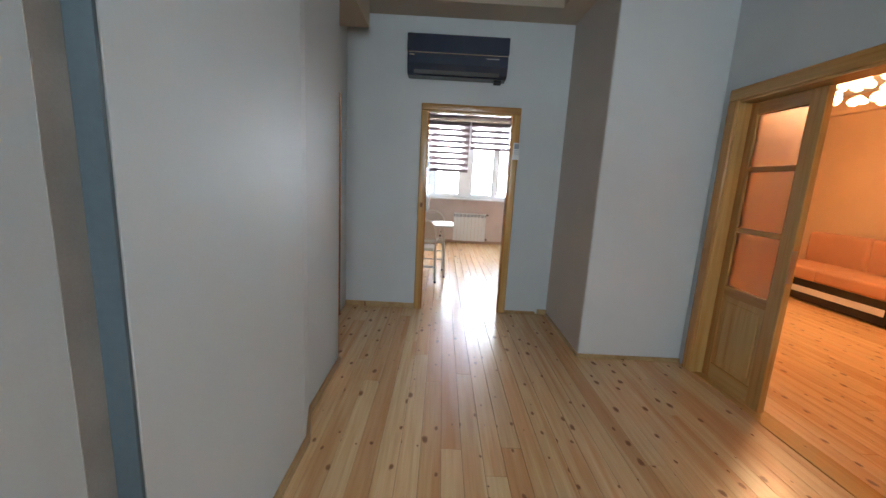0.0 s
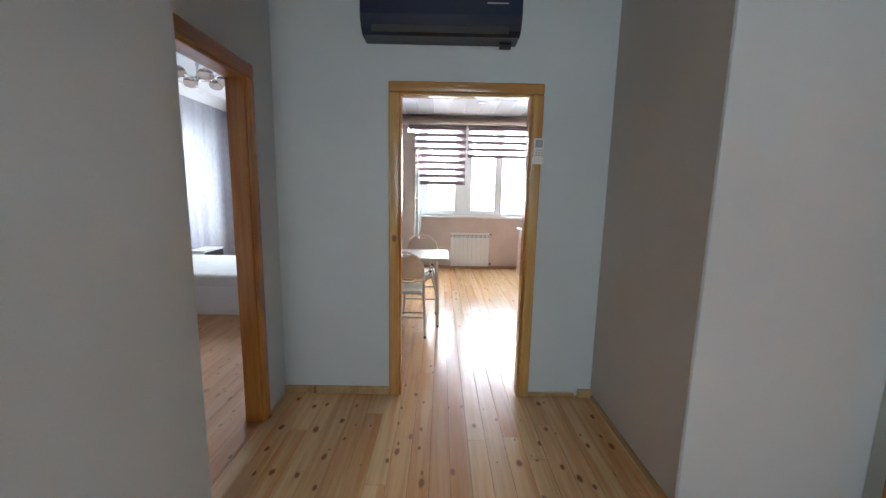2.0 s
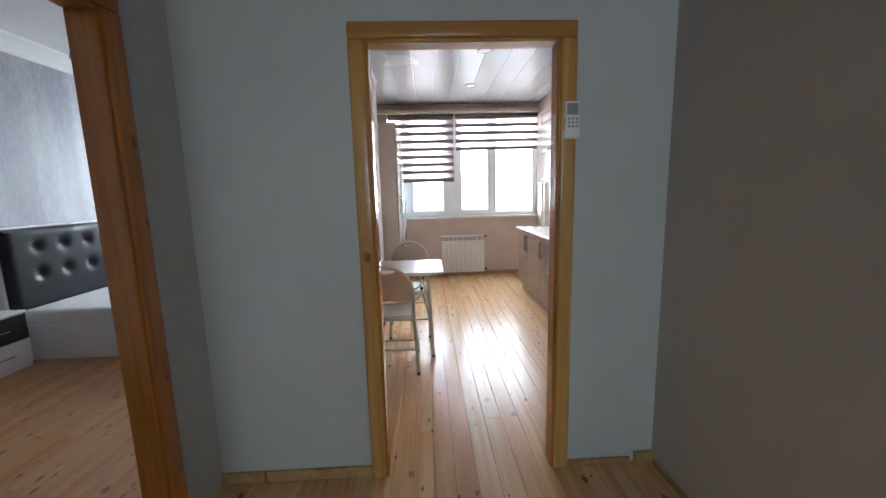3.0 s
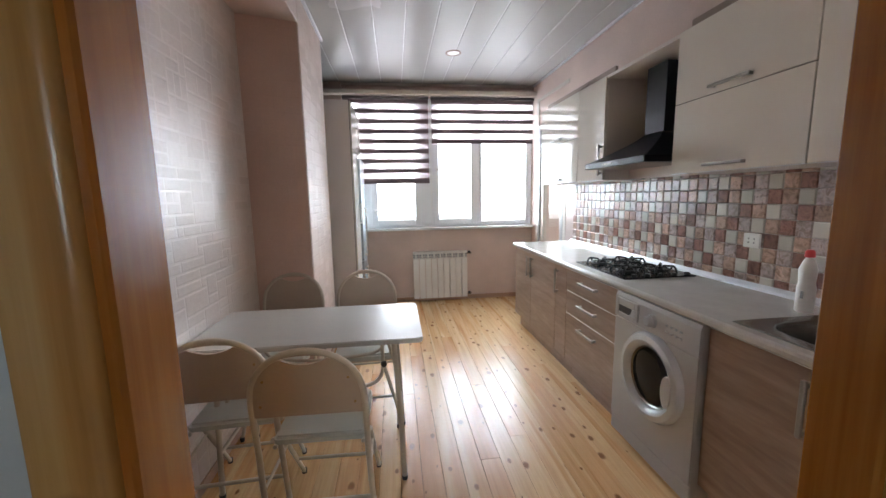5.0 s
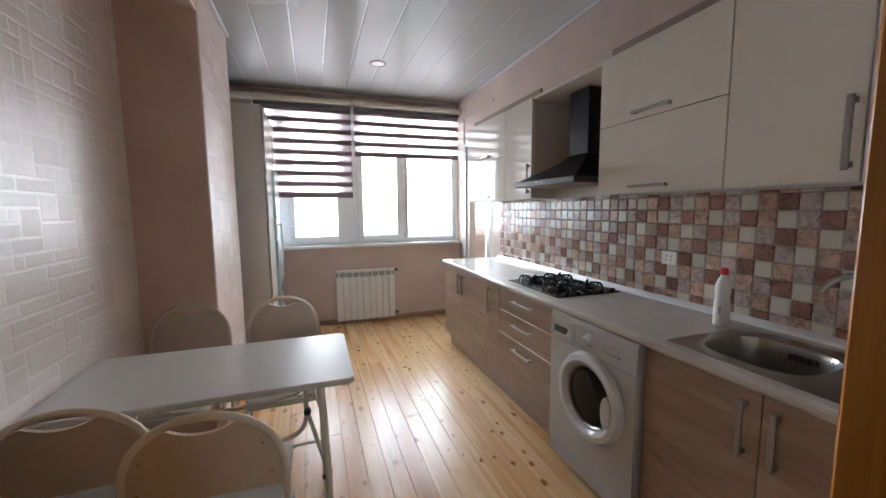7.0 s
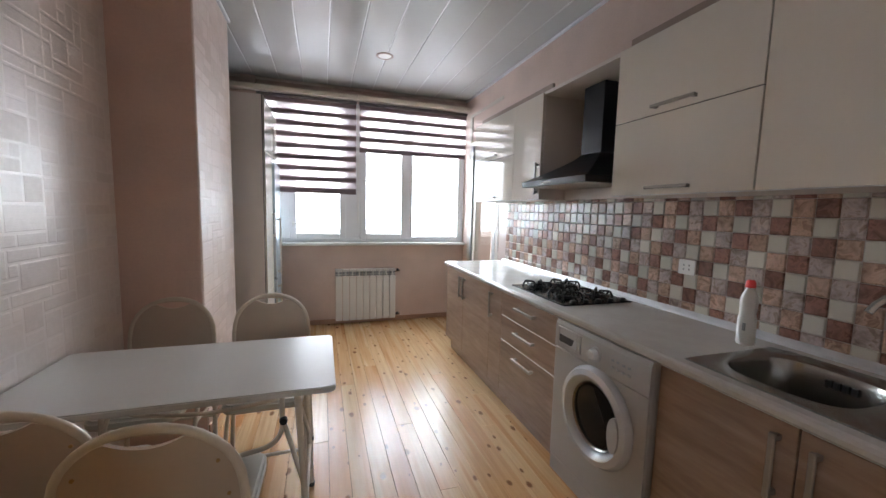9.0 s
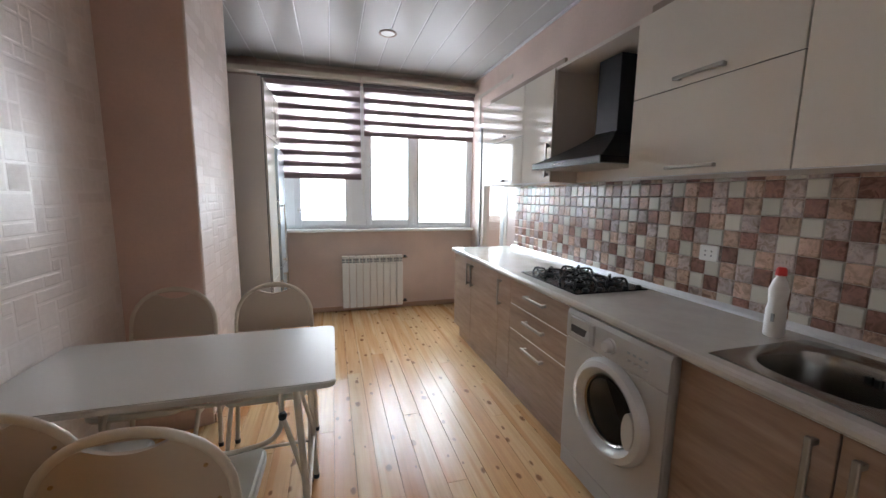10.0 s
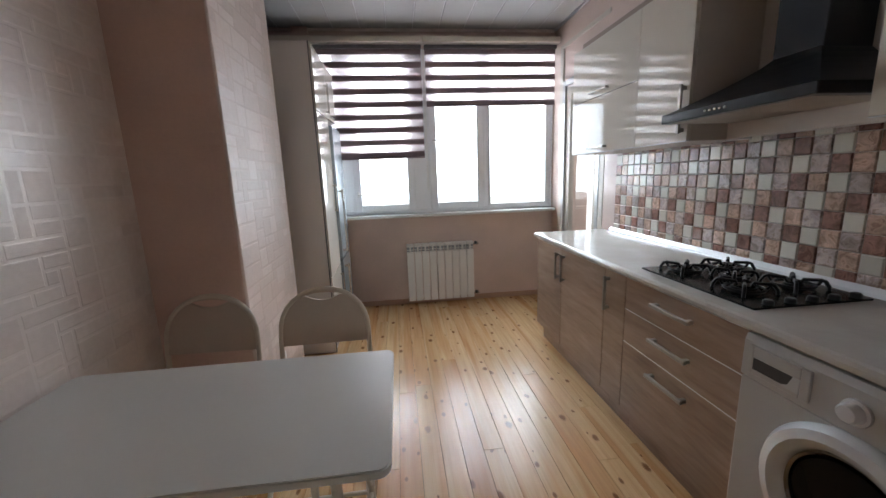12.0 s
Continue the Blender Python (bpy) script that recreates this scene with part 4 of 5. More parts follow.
base_unit(6.39, 7.40, [(6.945, 7.40, 0.135, 0.84, "s"), (6.39, 6.945, 0.135, 0.84, "n")], "grey oak two-door base cabinet at the counter end", True)
base_unit(6.195, 6.39, [(6.195, 6.39, 0.135, 0.84, "n")], "narrow grey oak base cabinet with one door")
base_unit(5.527, 6.195, [(5.527, 6.195, 0.677, 0.84, "h"), (5.527, 6.195, 0.506, 0.677, "h"), (5.527, 6.195, 0.135, 0.506, "h")], "grey oak base cabinet with three drawers")
base_unit(KIT_S + 0.02, 4.905, [(4.475, 4.905, 0.135, 0.84, "s"), (4.075, 4.475, 0.135, 0.84, "n")], "grey oak two-door base cabinet under the sink", top=0.66)

# worktop with openings for hob and sink
HX0, HX1, HY0, HY1 = 1.425, 1.885, 5.575, 6.165
SX0, SX1, SY0, SY1 = 1.445, 1.785, 4.435, 4.785
cx0, cx1, cy0, cy1, cz0, cz1 = 1.345, KIT_E - 0.004, KIT_S + 0.01, 7.425, 0.846, 0.885
wt = thing("worktop", (1.66, 5.7, cz0), "pale beige marble-effect laminate worktop on the cabinets", "worktop")
bm = bmesh.new()
edge = [(cx0 + 0.012, cz0), (cx1, cz0), (cx1, cz1), (cx0 + 0.014, cz1), (cx0 + 0.004, cz1 - 0.005), (cx0, cz1 - 0.016), (cx0 + 0.003, cz0 + 0.008)]
for a, b in ((cy0, SY0), (SY1, cy1)):
    prism(bm, edge, "y", a, b)
front = [(SX0, cz0), (SX0, cz1), (cx0 + 0.014, cz1), (cx0 + 0.004, cz1 - 0.005), (cx0, cz1 - 0.016), (cx0 + 0.003, cz0 + 0.008), (cx0 + 0.012, cz0)]
prism(bm, front, "y", SY0, SY1)
box(bm, (SX1, SY0, cz0), (cx1, SY1, cz1))
part("slab", bm, counter_m, wt)
part("upstand", prism(bmesh.new(), [(cx1, cz1), (cx1, cz1 + 0.032), (cx1 - 0.008, cz1 + 0.032), (cx1 - 0.024, cz1 + 0.012), (cx1 - 0.026, cz1)], "y", cy0, 7.31), silver_strip, wt, "silver upstand strip along the tiles")
part("end_strip", boxes(((cx0 + 0.006, cy1, cz0), (cx1, cy1 + 0.002, cz1)), bevel=0.0006), white_plastic, wt)


def upper_unit(y0, y1, fronts, label):
    t = thing("wall_cabinet", (1.78, (y0 + y1) / 2, 1.475), label, "wall cabinet", "wall cabinets")
    part("carcass", boxes(((1.62, y0 + 0.001, 1.478), (KIT_E, y1 - 0.001, 2.188)), bevel=0.001), cream_board, t)
    part("top_rail", boxes(((1.665, y0 + 0.001, 2.188), (1.685, y1 - 0.001, 2.255)), bevel=0.001), rail_brown, t, "brown set-back top rail")
    for a, b, z0, z1, h in fronts:
        d = part("flap_door" if h == "f" else "door", boxes(((1.60, a + 0.002, z0 + 0.002), (1.618, b - 0.002, z1 - 0.002)), bevel=0.002), cream_gloss, t)
        part("edge_strip", boxes(((1.603, a + 0.001, z0 - 0.0012), (1.619, b - 0.001, z0 + 0.0015)), bevel=0.0006), dark_edge if h == "f" and z0 > 1.6 else silver_strip, d)
        if h == "f":
            m, z = (a + b) / 2, z0 + 0.032
            part("handle", bar_handle((1.60, m - 0.10, z), (1.60, m + 0.10, z), -0.03), nickel, d, "satin nickel bar handle")
        else:
            y = a + 0.028 if h == "s" else b - 0.028
            part("handle", bar_handle((1.60, y, 1.52), (1.60, y, 1.72), -0.03, 0.0085), nickel, d, "satin nickel bar handle")
    return t


upper_unit(6.55, 7.33, [(6.55, 7.33, 1.478, 1.832, "f"), (6.55, 7.33, 1.832, 2.19, "f")], "cream gloss wall cabinet with two flap doors at the end")
upper_unit(6.16, 6.55, [(6.16, 6.55, 1.478, 2.19, "s")], "cream gloss wall cabinet with one tall door")
upper_unit(4.80, 5.48, [(4.80, 5.48, 1.478, 1.832, "f"), (4.80, 5.48, 1.832, 2.19, "f")], "cream gloss wall cabinet with two flap doors beside the hood")
upper_unit(4.41, 4.80, [(4.41, 4.80, 1.478, 2.19, "s")], "cream gloss wall cabinet with one door")
upper_unit(KIT_S + 0.012, 4.41, [(KIT_S + 0.012, 4.41, 1.478, 2.19, "n")], "cream gloss wall cabinet next to the doorway wall")
nb = thing("hood_niche", (1.78, 5.82, 1.478), "cream laminate top and bottom boards round the cooker hood", "shelf")
part("top_board", boxes(((1.605, 5.482, 2.168), (KIT_E, 6.158, 2.188)), bevel=0.001), cream_board, nb)
part("bottom_board", boxes(((1.80, 5.482, 1.480), (1.816, 6.158, 1.548)), bevel=0.001), cream_board, nb)
part("back_board", boxes(((KIT_E - 0.018, 5.482, 1.485), (KIT_E - 0.002, 6.158, 2.168))), cream_board, nb)


def cooker_hood():
    t = thing("cooker_hood", (1.7, 5.82, 1.549), "black chimney cooker hood over the hob", "cooker hood")
    y0, y1, zb, zl = 5.50, 6.14, 1.549, 1.586
    x0, x1 = 1.455, KIT_E - 0.014
    part("canopy_rim", boxes(((x0, y0, zb), (x1, y1, zl)), bevel=0.003), hood_m, t)
    bm = bmesh.new()
    c0, c1, cx = 5.735, 5.915, 1.735
    rows = []
    for k in range(7):
        f = k / 6
        g = 1 - (1 - f) ** 1.25
        rows.append([(x0 + 0.01 + (cx - x0 - 0.01) * g, y0 + 0.004 + (c0 - y0) * g, zl + 0.165 * f), (x0 + 0.01 + (cx - x0 - 0.01) * g, y1 - 0.004 - (y1 - c1) * g, zl + 0.165 * f),
                     (x1, y1 - 0.004 - (y1 - c1) * g, zl + 0.165 * f), (x1, y0 + 0.004 + (c0 - y0) * g, zl + 0.165 * f)])
    vr = [[bm.verts.new(p) for p in r] for r in rows]
    for a, b in zip(vr, vr[1:]):
        for k in range(4):
            bm.faces.new((a[k], a[(k + 1) % 4], b[(k + 1) % 4], b[k]))
    bm.faces.new(vr[0][::-1])
    bm.faces.new(vr[-1])
    bmesh.ops.recalc_face_normals(bm, faces=bm.faces)
    part("canopy", bm, hood_m, t)
    part("chimney", boxes(((cx, c0, zl + 0.15), (x1, c1, 2.155)), bevel=0.003), hood_m, t)
    part("grease_filter", boxes(((x0 + 0.03, y0 + 0.03, zb - 0.002), (x1 - 0.03, 5.815, zb + 0.004)), bevel=0.001), steel_filter, t, "tan grease filter")
    part("grease_filter", boxes(((x0 + 0.03, 5.825, zb - 0.002), (x1 - 0.03, y1 - 0.03, zb + 0.004)), bevel=0.001), steel_filter, t, "tan grease filter")
    for k in range(5):
        part("button", boxes(((x0 - 0.003, 5.80 + k * 0.022, zb + 0.014), (x0 + 0.002, 5.812 + k * 0.022, zb + 0.022)), bevel=0.001), chrome, t)


cooker_hood()


def hob():
    z = cz1
    t = thing("gas_hob", (1.655, 5.87, z), "black glass gas hob with cast iron supports", "hob")
    part("glass_plate", boxes(((HX0, HY0, z - 0.002), (HX1, HY1, z + 0.007)), bevel=0.003, seg=2), black_gloss, t)
    for bx, by, r in ((1.555, 5.745, 0.042), (1.555, 6.045, 0.034), (1.765, 5.745, 0.030), (1.765, 6.045, 0.038), (1.66, 5.895, 0.040)):
        b = part("burner", turned((bx, by, z + 0.007), [(r + 0.012, 0), (r + 0.010, 0.006), (r, 0.009), (r, 0.016), (r * 0.95, 0.018)], 20), iron, t)
        part("burner_cap", turned((bx, by, z + 0.0235), [(r * 0.8, 0), (r * 0.82, 0.004), (r * 0.7, 0.008)], 20), black_gloss, b)
    h = z + 0.044
    for bx, by, half in ((1.555, 5.745, 0.088), (1.555, 6.045, 0.088), (1.765, 5.745, 0.088), (1.765, 6.045, 0.088), (1.66, 5.895, 0.070)):
        n = 24
        bm = tubes([(bx + half * 0.72 * math.cos(2 * math.pi * k / n), by + half * 0.72 * math.sin(2 * math.pi * k / n), z + 0.020) for k in range(n + 1)], r=0.0055, seg=6)
        for k in range(4):
            a = math.pi / 4 + math.pi / 2 * k
            c, q = math.cos(a), math.sin(a)
            arm = [(half * 1.12, z + 0.007), (half * 1.10, z + 0.022), (half * 0.98, h - 0.004), (half * 0.86, h), (half * 0.30, h - 0.003), (half * 0.26, h - 0.014)]
            tube(bm, [(bx + c * u, by + q * u, w) for u, w in arm], 0.0072, 5)
            tube(bm, [(bx + c * half * 0.72, by + q * half * 0.72, z + 0.020), (bx + c * half * 0.86, by + q * half * 0.86, h - 0.004)], 0.0058, 5)
        part("pan_support", bm, iron, t)
    for k in range(5):
        part("knob", turned((1.50 + 0.085 * k, 5.597, z + 0.007), [(0.017, 0), (0.016, 0.014), (0.012, 0.018)], 14), iron, t)


hob()


def sink():
    z = cz1
    t = thing("kitchen_sink", (1.63, 4.46, z), "brushed steel inset sink with bowl and drainer", "sink")
    x0, x1, y0, y1 = 1.395, 1.862, KIT_S + 0.03, 4.838
    bm = bmesh.new()
    n = 40
    cx, cy, rx, ry = (SX0 + SX1) / 2 + 0.004, (SY0 + SY1) / 2, (SX1 - SX0) / 2 - 0.006, (SY1 - SY0) / 2 - 0.006
    def sup(a, k, rx_, ry_):
        c, s = math.cos(a), math.sin(a)
        return cx + rx_ * math.copysign(abs(c) ** k, c), cy + ry_ * math.copysign(abs(s) ** k, s)
    outer = []
    for i in range(n):
        a = 2 * math.pi * i / n
        c, s = math.cos(a), math.sin(a)
        f = min((x1 - cx) / c if c > 1e-6 else ((x0 - cx) / c if c < -1e-6 else 1e9), (y1 - cy) / s if s > 1e-6 else ((y0 - cy) / s if s < -1e-6 else 1e9))
        outer.append((cx + f * c, cy + f * s))
    rings = [[(p[0], p[1], z + 0.001) for p in outer], [(cx + (p[0] - cx) * 0.985, cy + (p[1] - cy) * 0.985, z + 0.0045) for p in outer]]
    for grow, dz in ((1.04, 0.004), (1.0, 0.001), (0.97, -0.012), (0.95, -0.11), (0.90, -0.165), (0.78, -0.182), (0.12, -0.188)):
        rings.append([(*sup(2 * math.pi * i / n, 0.62, rx * grow, ry * grow), z + dz) for i in range(n)])
    vr = [[bm.verts.new(p) for p in r] for r in rings]
    for a, b in zip(vr, vr[1:]):
        for k in range(n):
            bm.faces.new((a[k], a[(k + 1) % n], b[(k + 1) % n], b[k]))
    bm.faces.new(vr[-1])
    bmesh.ops.recalc_face_normals(bm, faces=bm.faces)
    part("bowl", bm, steel, t, smooth=True)
    part("waste", turned((cx, cy, z - 0.189), [(0.045, 0), (0.045, 0.004), (0.036, 0.005), (0.03, 0.001)], 20), chrome, t, "chrome waste ring")
    for k in range(5):
        yy = 4.10 + 0.045 * k
        part("drainer_rib", boxes(((1.47, yy, z + 0.003), (1.78, yy + 0.012, z + 0.0075)), bevel=0.002, seg=2), steel, t)
    for k in range(4):
        yy = 4.55 + k * 0.022
        part("overflow_slot", boxes(((SX1 - 0.022, yy, z - 0.050), (SX1 - 0.008, yy + 0.011, z - 0.026))), rubber, t)
    tx, ty = 1.825, 4.405
    f = thing("mixer_tap", (tx, ty, z + 0.004), "chrome swan-neck mixer tap on the sink", "tap")
    part("base", turned((tx, ty, z + 0.004), [(0.026, 0), (0.026, 0.006), (0.021, 0.012), (0.021, 0.075), (0.015, 0.09)], 18), chrome, f, smooth=True)
    neck = [(tx, ty, z + 0.08), (tx, ty, z + 0.20)]
    for k in range(1, 11):
        a = math.pi * 0.86 * k / 10
        q = 0.105 * (1 - math.cos(a))
        neck.append((tx - q * 0.88, ty + q * 0.47, z + 0.20 + 0.10 * math.sin(a)))
    part("spout", tube(bmesh.new(), neck, 0.0105, 12), chrome, f, smooth=True)
    part("lever", tubes(round_path([(tx, ty - 0.015, z + 0.06), (tx, ty - 0.06, z + 0.075), (tx, ty - 0.10, z + 0.10)], 0.02), r=0.008), chrome, f, smooth=True)


sink()
bt = thing("detergent_bottle", (1.785, 4.895, cz1), "white plastic detergent bottle with a red cap", "bottle")
part("body", turned((1.785, 4.895, cz1), [(0.026, 0), (0.031, 0.006), (0.031, 0.10), (0.0265, 0.125), (0.029, 0.15), (0.030, 0.178), (0.022, 0.205), (0.013, 0.222), (0.012, 0.23)], 22), white_plastic, bt, smooth=True)
part("cap", turned((1.785, 4.895, cz1 + 0.228), [(0.017, 0), (0.0175, 0.004), (0.016, 0.022), (0.010, 0.03)], 18), red_plastic, bt, "red screw cap", smooth=True)
part("label_patch", boxes(((1.7525, 4.880, cz1 + 0.06), (1.7565, 4.890, cz1 + 0.09))), grey_plastic, bt)

sk = thing("wall_socket", (KIT_E - 0.008, 5.288, 1.13), "white double socket on the tiled wall", "socket")
part("plate", boxes(((KIT_E - 0.020, 5.243, 1.094), (KIT_E - 0.006, 5.333, 1.168)), bevel=0.004, seg=2), white_plastic, sk)
for k in range(4):
    yy, zz = 5.273 + 0.03 * (k % 2), 1.121 + 0.02 * (k // 2)
    part("hole", turned((KIT_E - 0.0205, yy, zz), [(0.004, 0), (0.004, 0.002)], 10, "x"), rubber, sk)
sk2 = thing("wall_socket", (COL_X + 0.004, 6.75, 0.30), "white socket on the papered column near the floor", "socket")
part("plate", boxes(((COL_X + 0.003, 6.71, 0.265), (COL_X + 0.014, 6.79, 0.335)), bevel=0.004, seg=2), white_plastic, sk2)


def washing_machine():
    y0, y1, x0, x1, top = 4.915, 5.515, 1.338, 1.90, 0.842
    t = thing("washing_machine", (1.62, 5.215, 0), "silver-white front-loading washing machine under the worktop", "washing machine")
    part("body", boxes(((x0 + 0.012, y0, 0.02), (x1, y1, top)), bevel=0.008, seg=2), appliance, t)
    part("front_panel", boxes(((x0 + 0.004, y0 + 0.002, 0.115), (x0 + 0.014, y1 - 0.002, 0.700)), bevel=0.004, seg=2), appliance, t)
    part("kick_panel", boxes(((x0 + 0.008, y0 + 0.002, 0.025), (x0 + 0.014, y1 - 0.002, 0.108)), bevel=0.003), appliance, t)
    part("control_panel", prism(bmesh.new(), [(x0 + 0.002, 0.706), (x0 + 0.016, 0.706), (x0 + 0.03, top), (x0 + 0.012, top), (x0 + 0.004, top - 0.02)], "y", y0 + 0.001, y1 - 0.001), appliance, t)
    dy0, dy1, gy0, gy1, gz0, gz1 = 5.31, 5.490, 5.335, 5.475, 0.738, 0.776
    part("detergent_drawer", boxes(((x0 - 0.004, dy0, 0.722), (x0 + 0.006, gy0, 0.815)), ((x0 - 0.004, gy1, 0.722), (x0 + 0.006, dy1, 0.815)),
                                   ((x0 - 0.004, gy0, 0.722), (x0 + 0.006, gy1, gz0)), ((x0 - 0.004, gy0, gz1), (x0 + 0.006, gy1, 0.815)), bevel=0.0025), appliance, t)
    # no cavity here: a dark plate gives the recess its shade
    part("drawer_recess_shade", boxes(((x0 - 0.0008, gy0 - 0.001, gz0 - 0.001), (x0 + 0.0018, gy1 + 0.001, gz1 + 0.001))), dark_plastic, t, "flat dark plate painted as the grip recess's shade")
    part("drawer_grip", prism(bmesh.new(), [(gy0, gz0 - 0.002), (gy0 + 0.055, gz0 - 0.002), (gy0 + 0.03, gz0 + 0.010), (gy0 + 0.018, gz1 + 0.002), (gy0, gz1 + 0.002)], "x", x0 - 0.006, x0 + 0.004), appliance_door, t, "pale curved grip")
    part("badge", boxes(((x0 + 0.000, 5.40, 0.792), (x0 + 0.004, 5.45, 0.800)), bevel=0.001), grey_plastic, t)
    part("program_dial", turned((x0 + 0.004, 5.208, 0.765), [(0.034, 0.0), (0.033, -0.008), (0.026, -0.010), (0.024, -0.030), (0.020, -0.034)], 22, "x"), appliance_door, t, smooth=True)
    for k in range(4):
        yy = 5.098 - 0.030 * k
        part("button", boxes(((x0 - 0.003, yy, 0.742), (x0 + 0.006, yy + 0.018, 0.752)), bevel=0.003), appliance_door, t)
        part("button_mark", boxes(((x0 + 0.001, yy + 0.003, 0.772), (x0 + 0.0055, yy + 0.018, 0.782)), bevel=0.001), grey_plastic, t)
    cy, cz = 5.190, 0.488
    d = part("door_ring", turned((x0 + 0.008, cy, cz), [(0.218, 0.0), (0.219, -0.012), (0.205, -0.034), (0.180, -0.040), (0.160, -0.030), (0.150, -0.008), (0.150, 0.0)], 48, "x"), appliance_door, t, smooth=True)
    part("porthole", turned((x0 + 0.007, cy, cz), [(0.154, -0.004), (0.13, -0.009), (0.09, -0.013), (0.05, -0.0155), (0.01, -0.016)], 40, "x"), drum_glass, d, "dark domed glass", smooth=True)
    part("drum_rim", turned((x0 + 0.004, cy, cz), [(0.150, -0.006), (0.146, -0.013), (0.139, -0.006)], 40, "x"), steel, d)
    bm = bmesh.new()
    out = [(cy - 0.150 + 0.030 * math.cos(a), cz + 0.075 * math.sin(a)) for a in [2 * math.pi * k / 20 for k in range(20)]]
    prism(bm, out, "x", x0 - 0.040, x0 - 0.018)
    part("door_handle", bm, appliance, d)
    for fy in (y0 + 0.05, y1 - 0.05):
        for fx in (x0 + 0.06, x1 - 0.06):
            part("foot", turned((fx, fy, 0), [(0.022, 0), (0.022, 0.012), (0.012, 0.014), (0.012, 0.03)], 12), rubber, t)


washing_machine()


# tall cabinet and fridge in the recess
TC = thing("tall_cabinet", (-0.90, 7.42, 0), "tall cream gloss cabinet with slim bar handles", "cabinet")
part("side_panel", boxes(((-0.90, 7.42, 0), (-0.290, 7.438, 2.31)), bevel=0.002), panel_white, TC)
part("carcass", boxes(((-0.90, 7.438, 0.0), (-0.295, 7.90, 2.305)), bevel=0.001), cream_board, TC)
part("edge_strip", boxes(((-0.290, 7.418, 0.0), (-0.285, 7.44, 2.312)), bevel=0.001), dark_edge, TC)
for z0, z1, hz in ((1.86, 2.305, 1.90), (0.62, 1.855, 1.10), (0.10, 0.615, 0.33)):
    d = part("door", boxes(((-0.293, 7.442, z0), (-0.273, 7.90, z1)), bevel=0.002), cream_gloss, TC)
    part("handle", bar_handle((-0.273, 7.84, hz), (-0.273, 7.84, hz + 0.22), 0.032), chrome, d, "chrome bar handle")
OC = thing("overhead_cabinet", (-0.90, 7.905, 1.87), "cream gloss flap cabinet over the fridge", "cabinet")
part("carcass", boxes(((-0.90, 7.905, 1.87), (-0.295, 8.33, 2.305)), bevel=0.001), cream_board, OC)
d = part("flap_door", boxes(((-0.293, 7.907, 1.872), (-0.273, 8.328, 2.303)), bevel=0.002), cream_gloss, OC)
part("handle", bar_handle((-0.273, 8.02, 1.90), (-0.273, 8.22, 1.90), 0.03), chrome, d, "chrome bar handle")
FR = thing("fridge", (-0.60, 8.13, 0), "silver fridge freezer beside the tall cabinet", "fridge")
part("body", boxes(((-0.90, 7.915, 0.02), (-0.315, 8.36, 1.82)), bevel=0.006, seg=2), fridge_m, FR)
for z0, z1 in ((0.05, 0.66), (0.67, 1.815)):
    d = part("door", boxes(((-0.313, 7.917, z0), (-0.247, 8.358, z1)), bevel=0.012, seg=3), fridge_m, FR)
    h0, h1 = (z1 - 0.38, z1 - 0.06) if z0 < 0.5 else (z0 + 0.06, z0 + 0.60)
    part("handle", bar_handle((-0.247, 7.95, h0), (-0.247, 7.95, h1), 0.045, 0.009), chrome, d, "long chrome handle")
for fy in (7.96, 8.32):
    part("foot", boxes(((-0.42, fy - 0.02, 0), (-0.38, fy + 0.02, 0.025))), rubber, FR)
    part("foot", boxes(((-0.88, fy - 0.02, 0), (-0.84, fy + 0.02, 0.025))), rubber, FR)


def radiator():
    x0, x1, z0, z1, yb = 0.325, 1.04, 0.055, 0.672, 8.475
    t = thing("radiator", ((x0 + x1) / 2, yb, z0), "white nine-section aluminium radiator under the window", "radiator")
    n = 9
    w = (x1 - x0) / n
    for k in range(n):
        a, b = x0 + k * w + 0.003, x0 + (k + 1) * w - 0.003
        bm = boxes(((a, yb - 0.085, z0 + 0.0), (b, yb - 0.070, z1 - 0.085)), ((a + 0.006, yb - 0.075, z0 + 0.01), (b - 0.006, yb, z1 - 0.09)), bevel=0.006, seg=2)
        box(bm, (a, yb - 0.082, z1 - 0.032), (b, yb - 0.01, z1), 0.008, 2)
        box(bm, (a + 0.030, yb - 0.080, z1 - 0.092), (b - 0.030, yb - 0.03, z1 - 0.028), 0.003)
        box(bm, (a + 0.002, yb - 0.079, z1 - 0.064), (b - 0.002, yb - 0.074, z1 - 0.057), 0.001)
        box(bm, (a + 0.001, yb - 0.03, z1 - 0.095), (b - 0.001, yb, z1 - 0.02))
        s = part("section", bm, rad_m, t)
        # grey plate behind the fins, coloured as the shade in the slots
        part("grille_slot_shade", boxes(((a + 0.001, yb - 0.036, z1 - 0.086), (b - 0.001, yb - 0.0305, z1 - 0.033))), grey_plastic, s)
    for zz in (z1 - 0.035, z0 + 0.035):
        part("valve", tube(bmesh.new(), round_path([(x1 - 0.004, yb - 0.04, zz), (x1 + 0.05, yb - 0.04, zz), (x1 + 0.055, yb + 0.02, zz)], 0.01), 0.012, 10), chrome, t)
        part("valve_cap", turned((x1 + 0.028, yb - 0.04, zz - 0.004), [(0.013, 0), (0.015, 0.02), (0.012, 0.032)], 12), dark_plastic, t)
    for bx in (x0 + 0.12, x1 - 0.12):
        part("bracket", boxes(((bx - 0.012, yb - 0.01, z1 - 0.10), (bx + 0.012, KIT_N + 0.0, z1 - 0.06))), rad_m, t)


radiator()


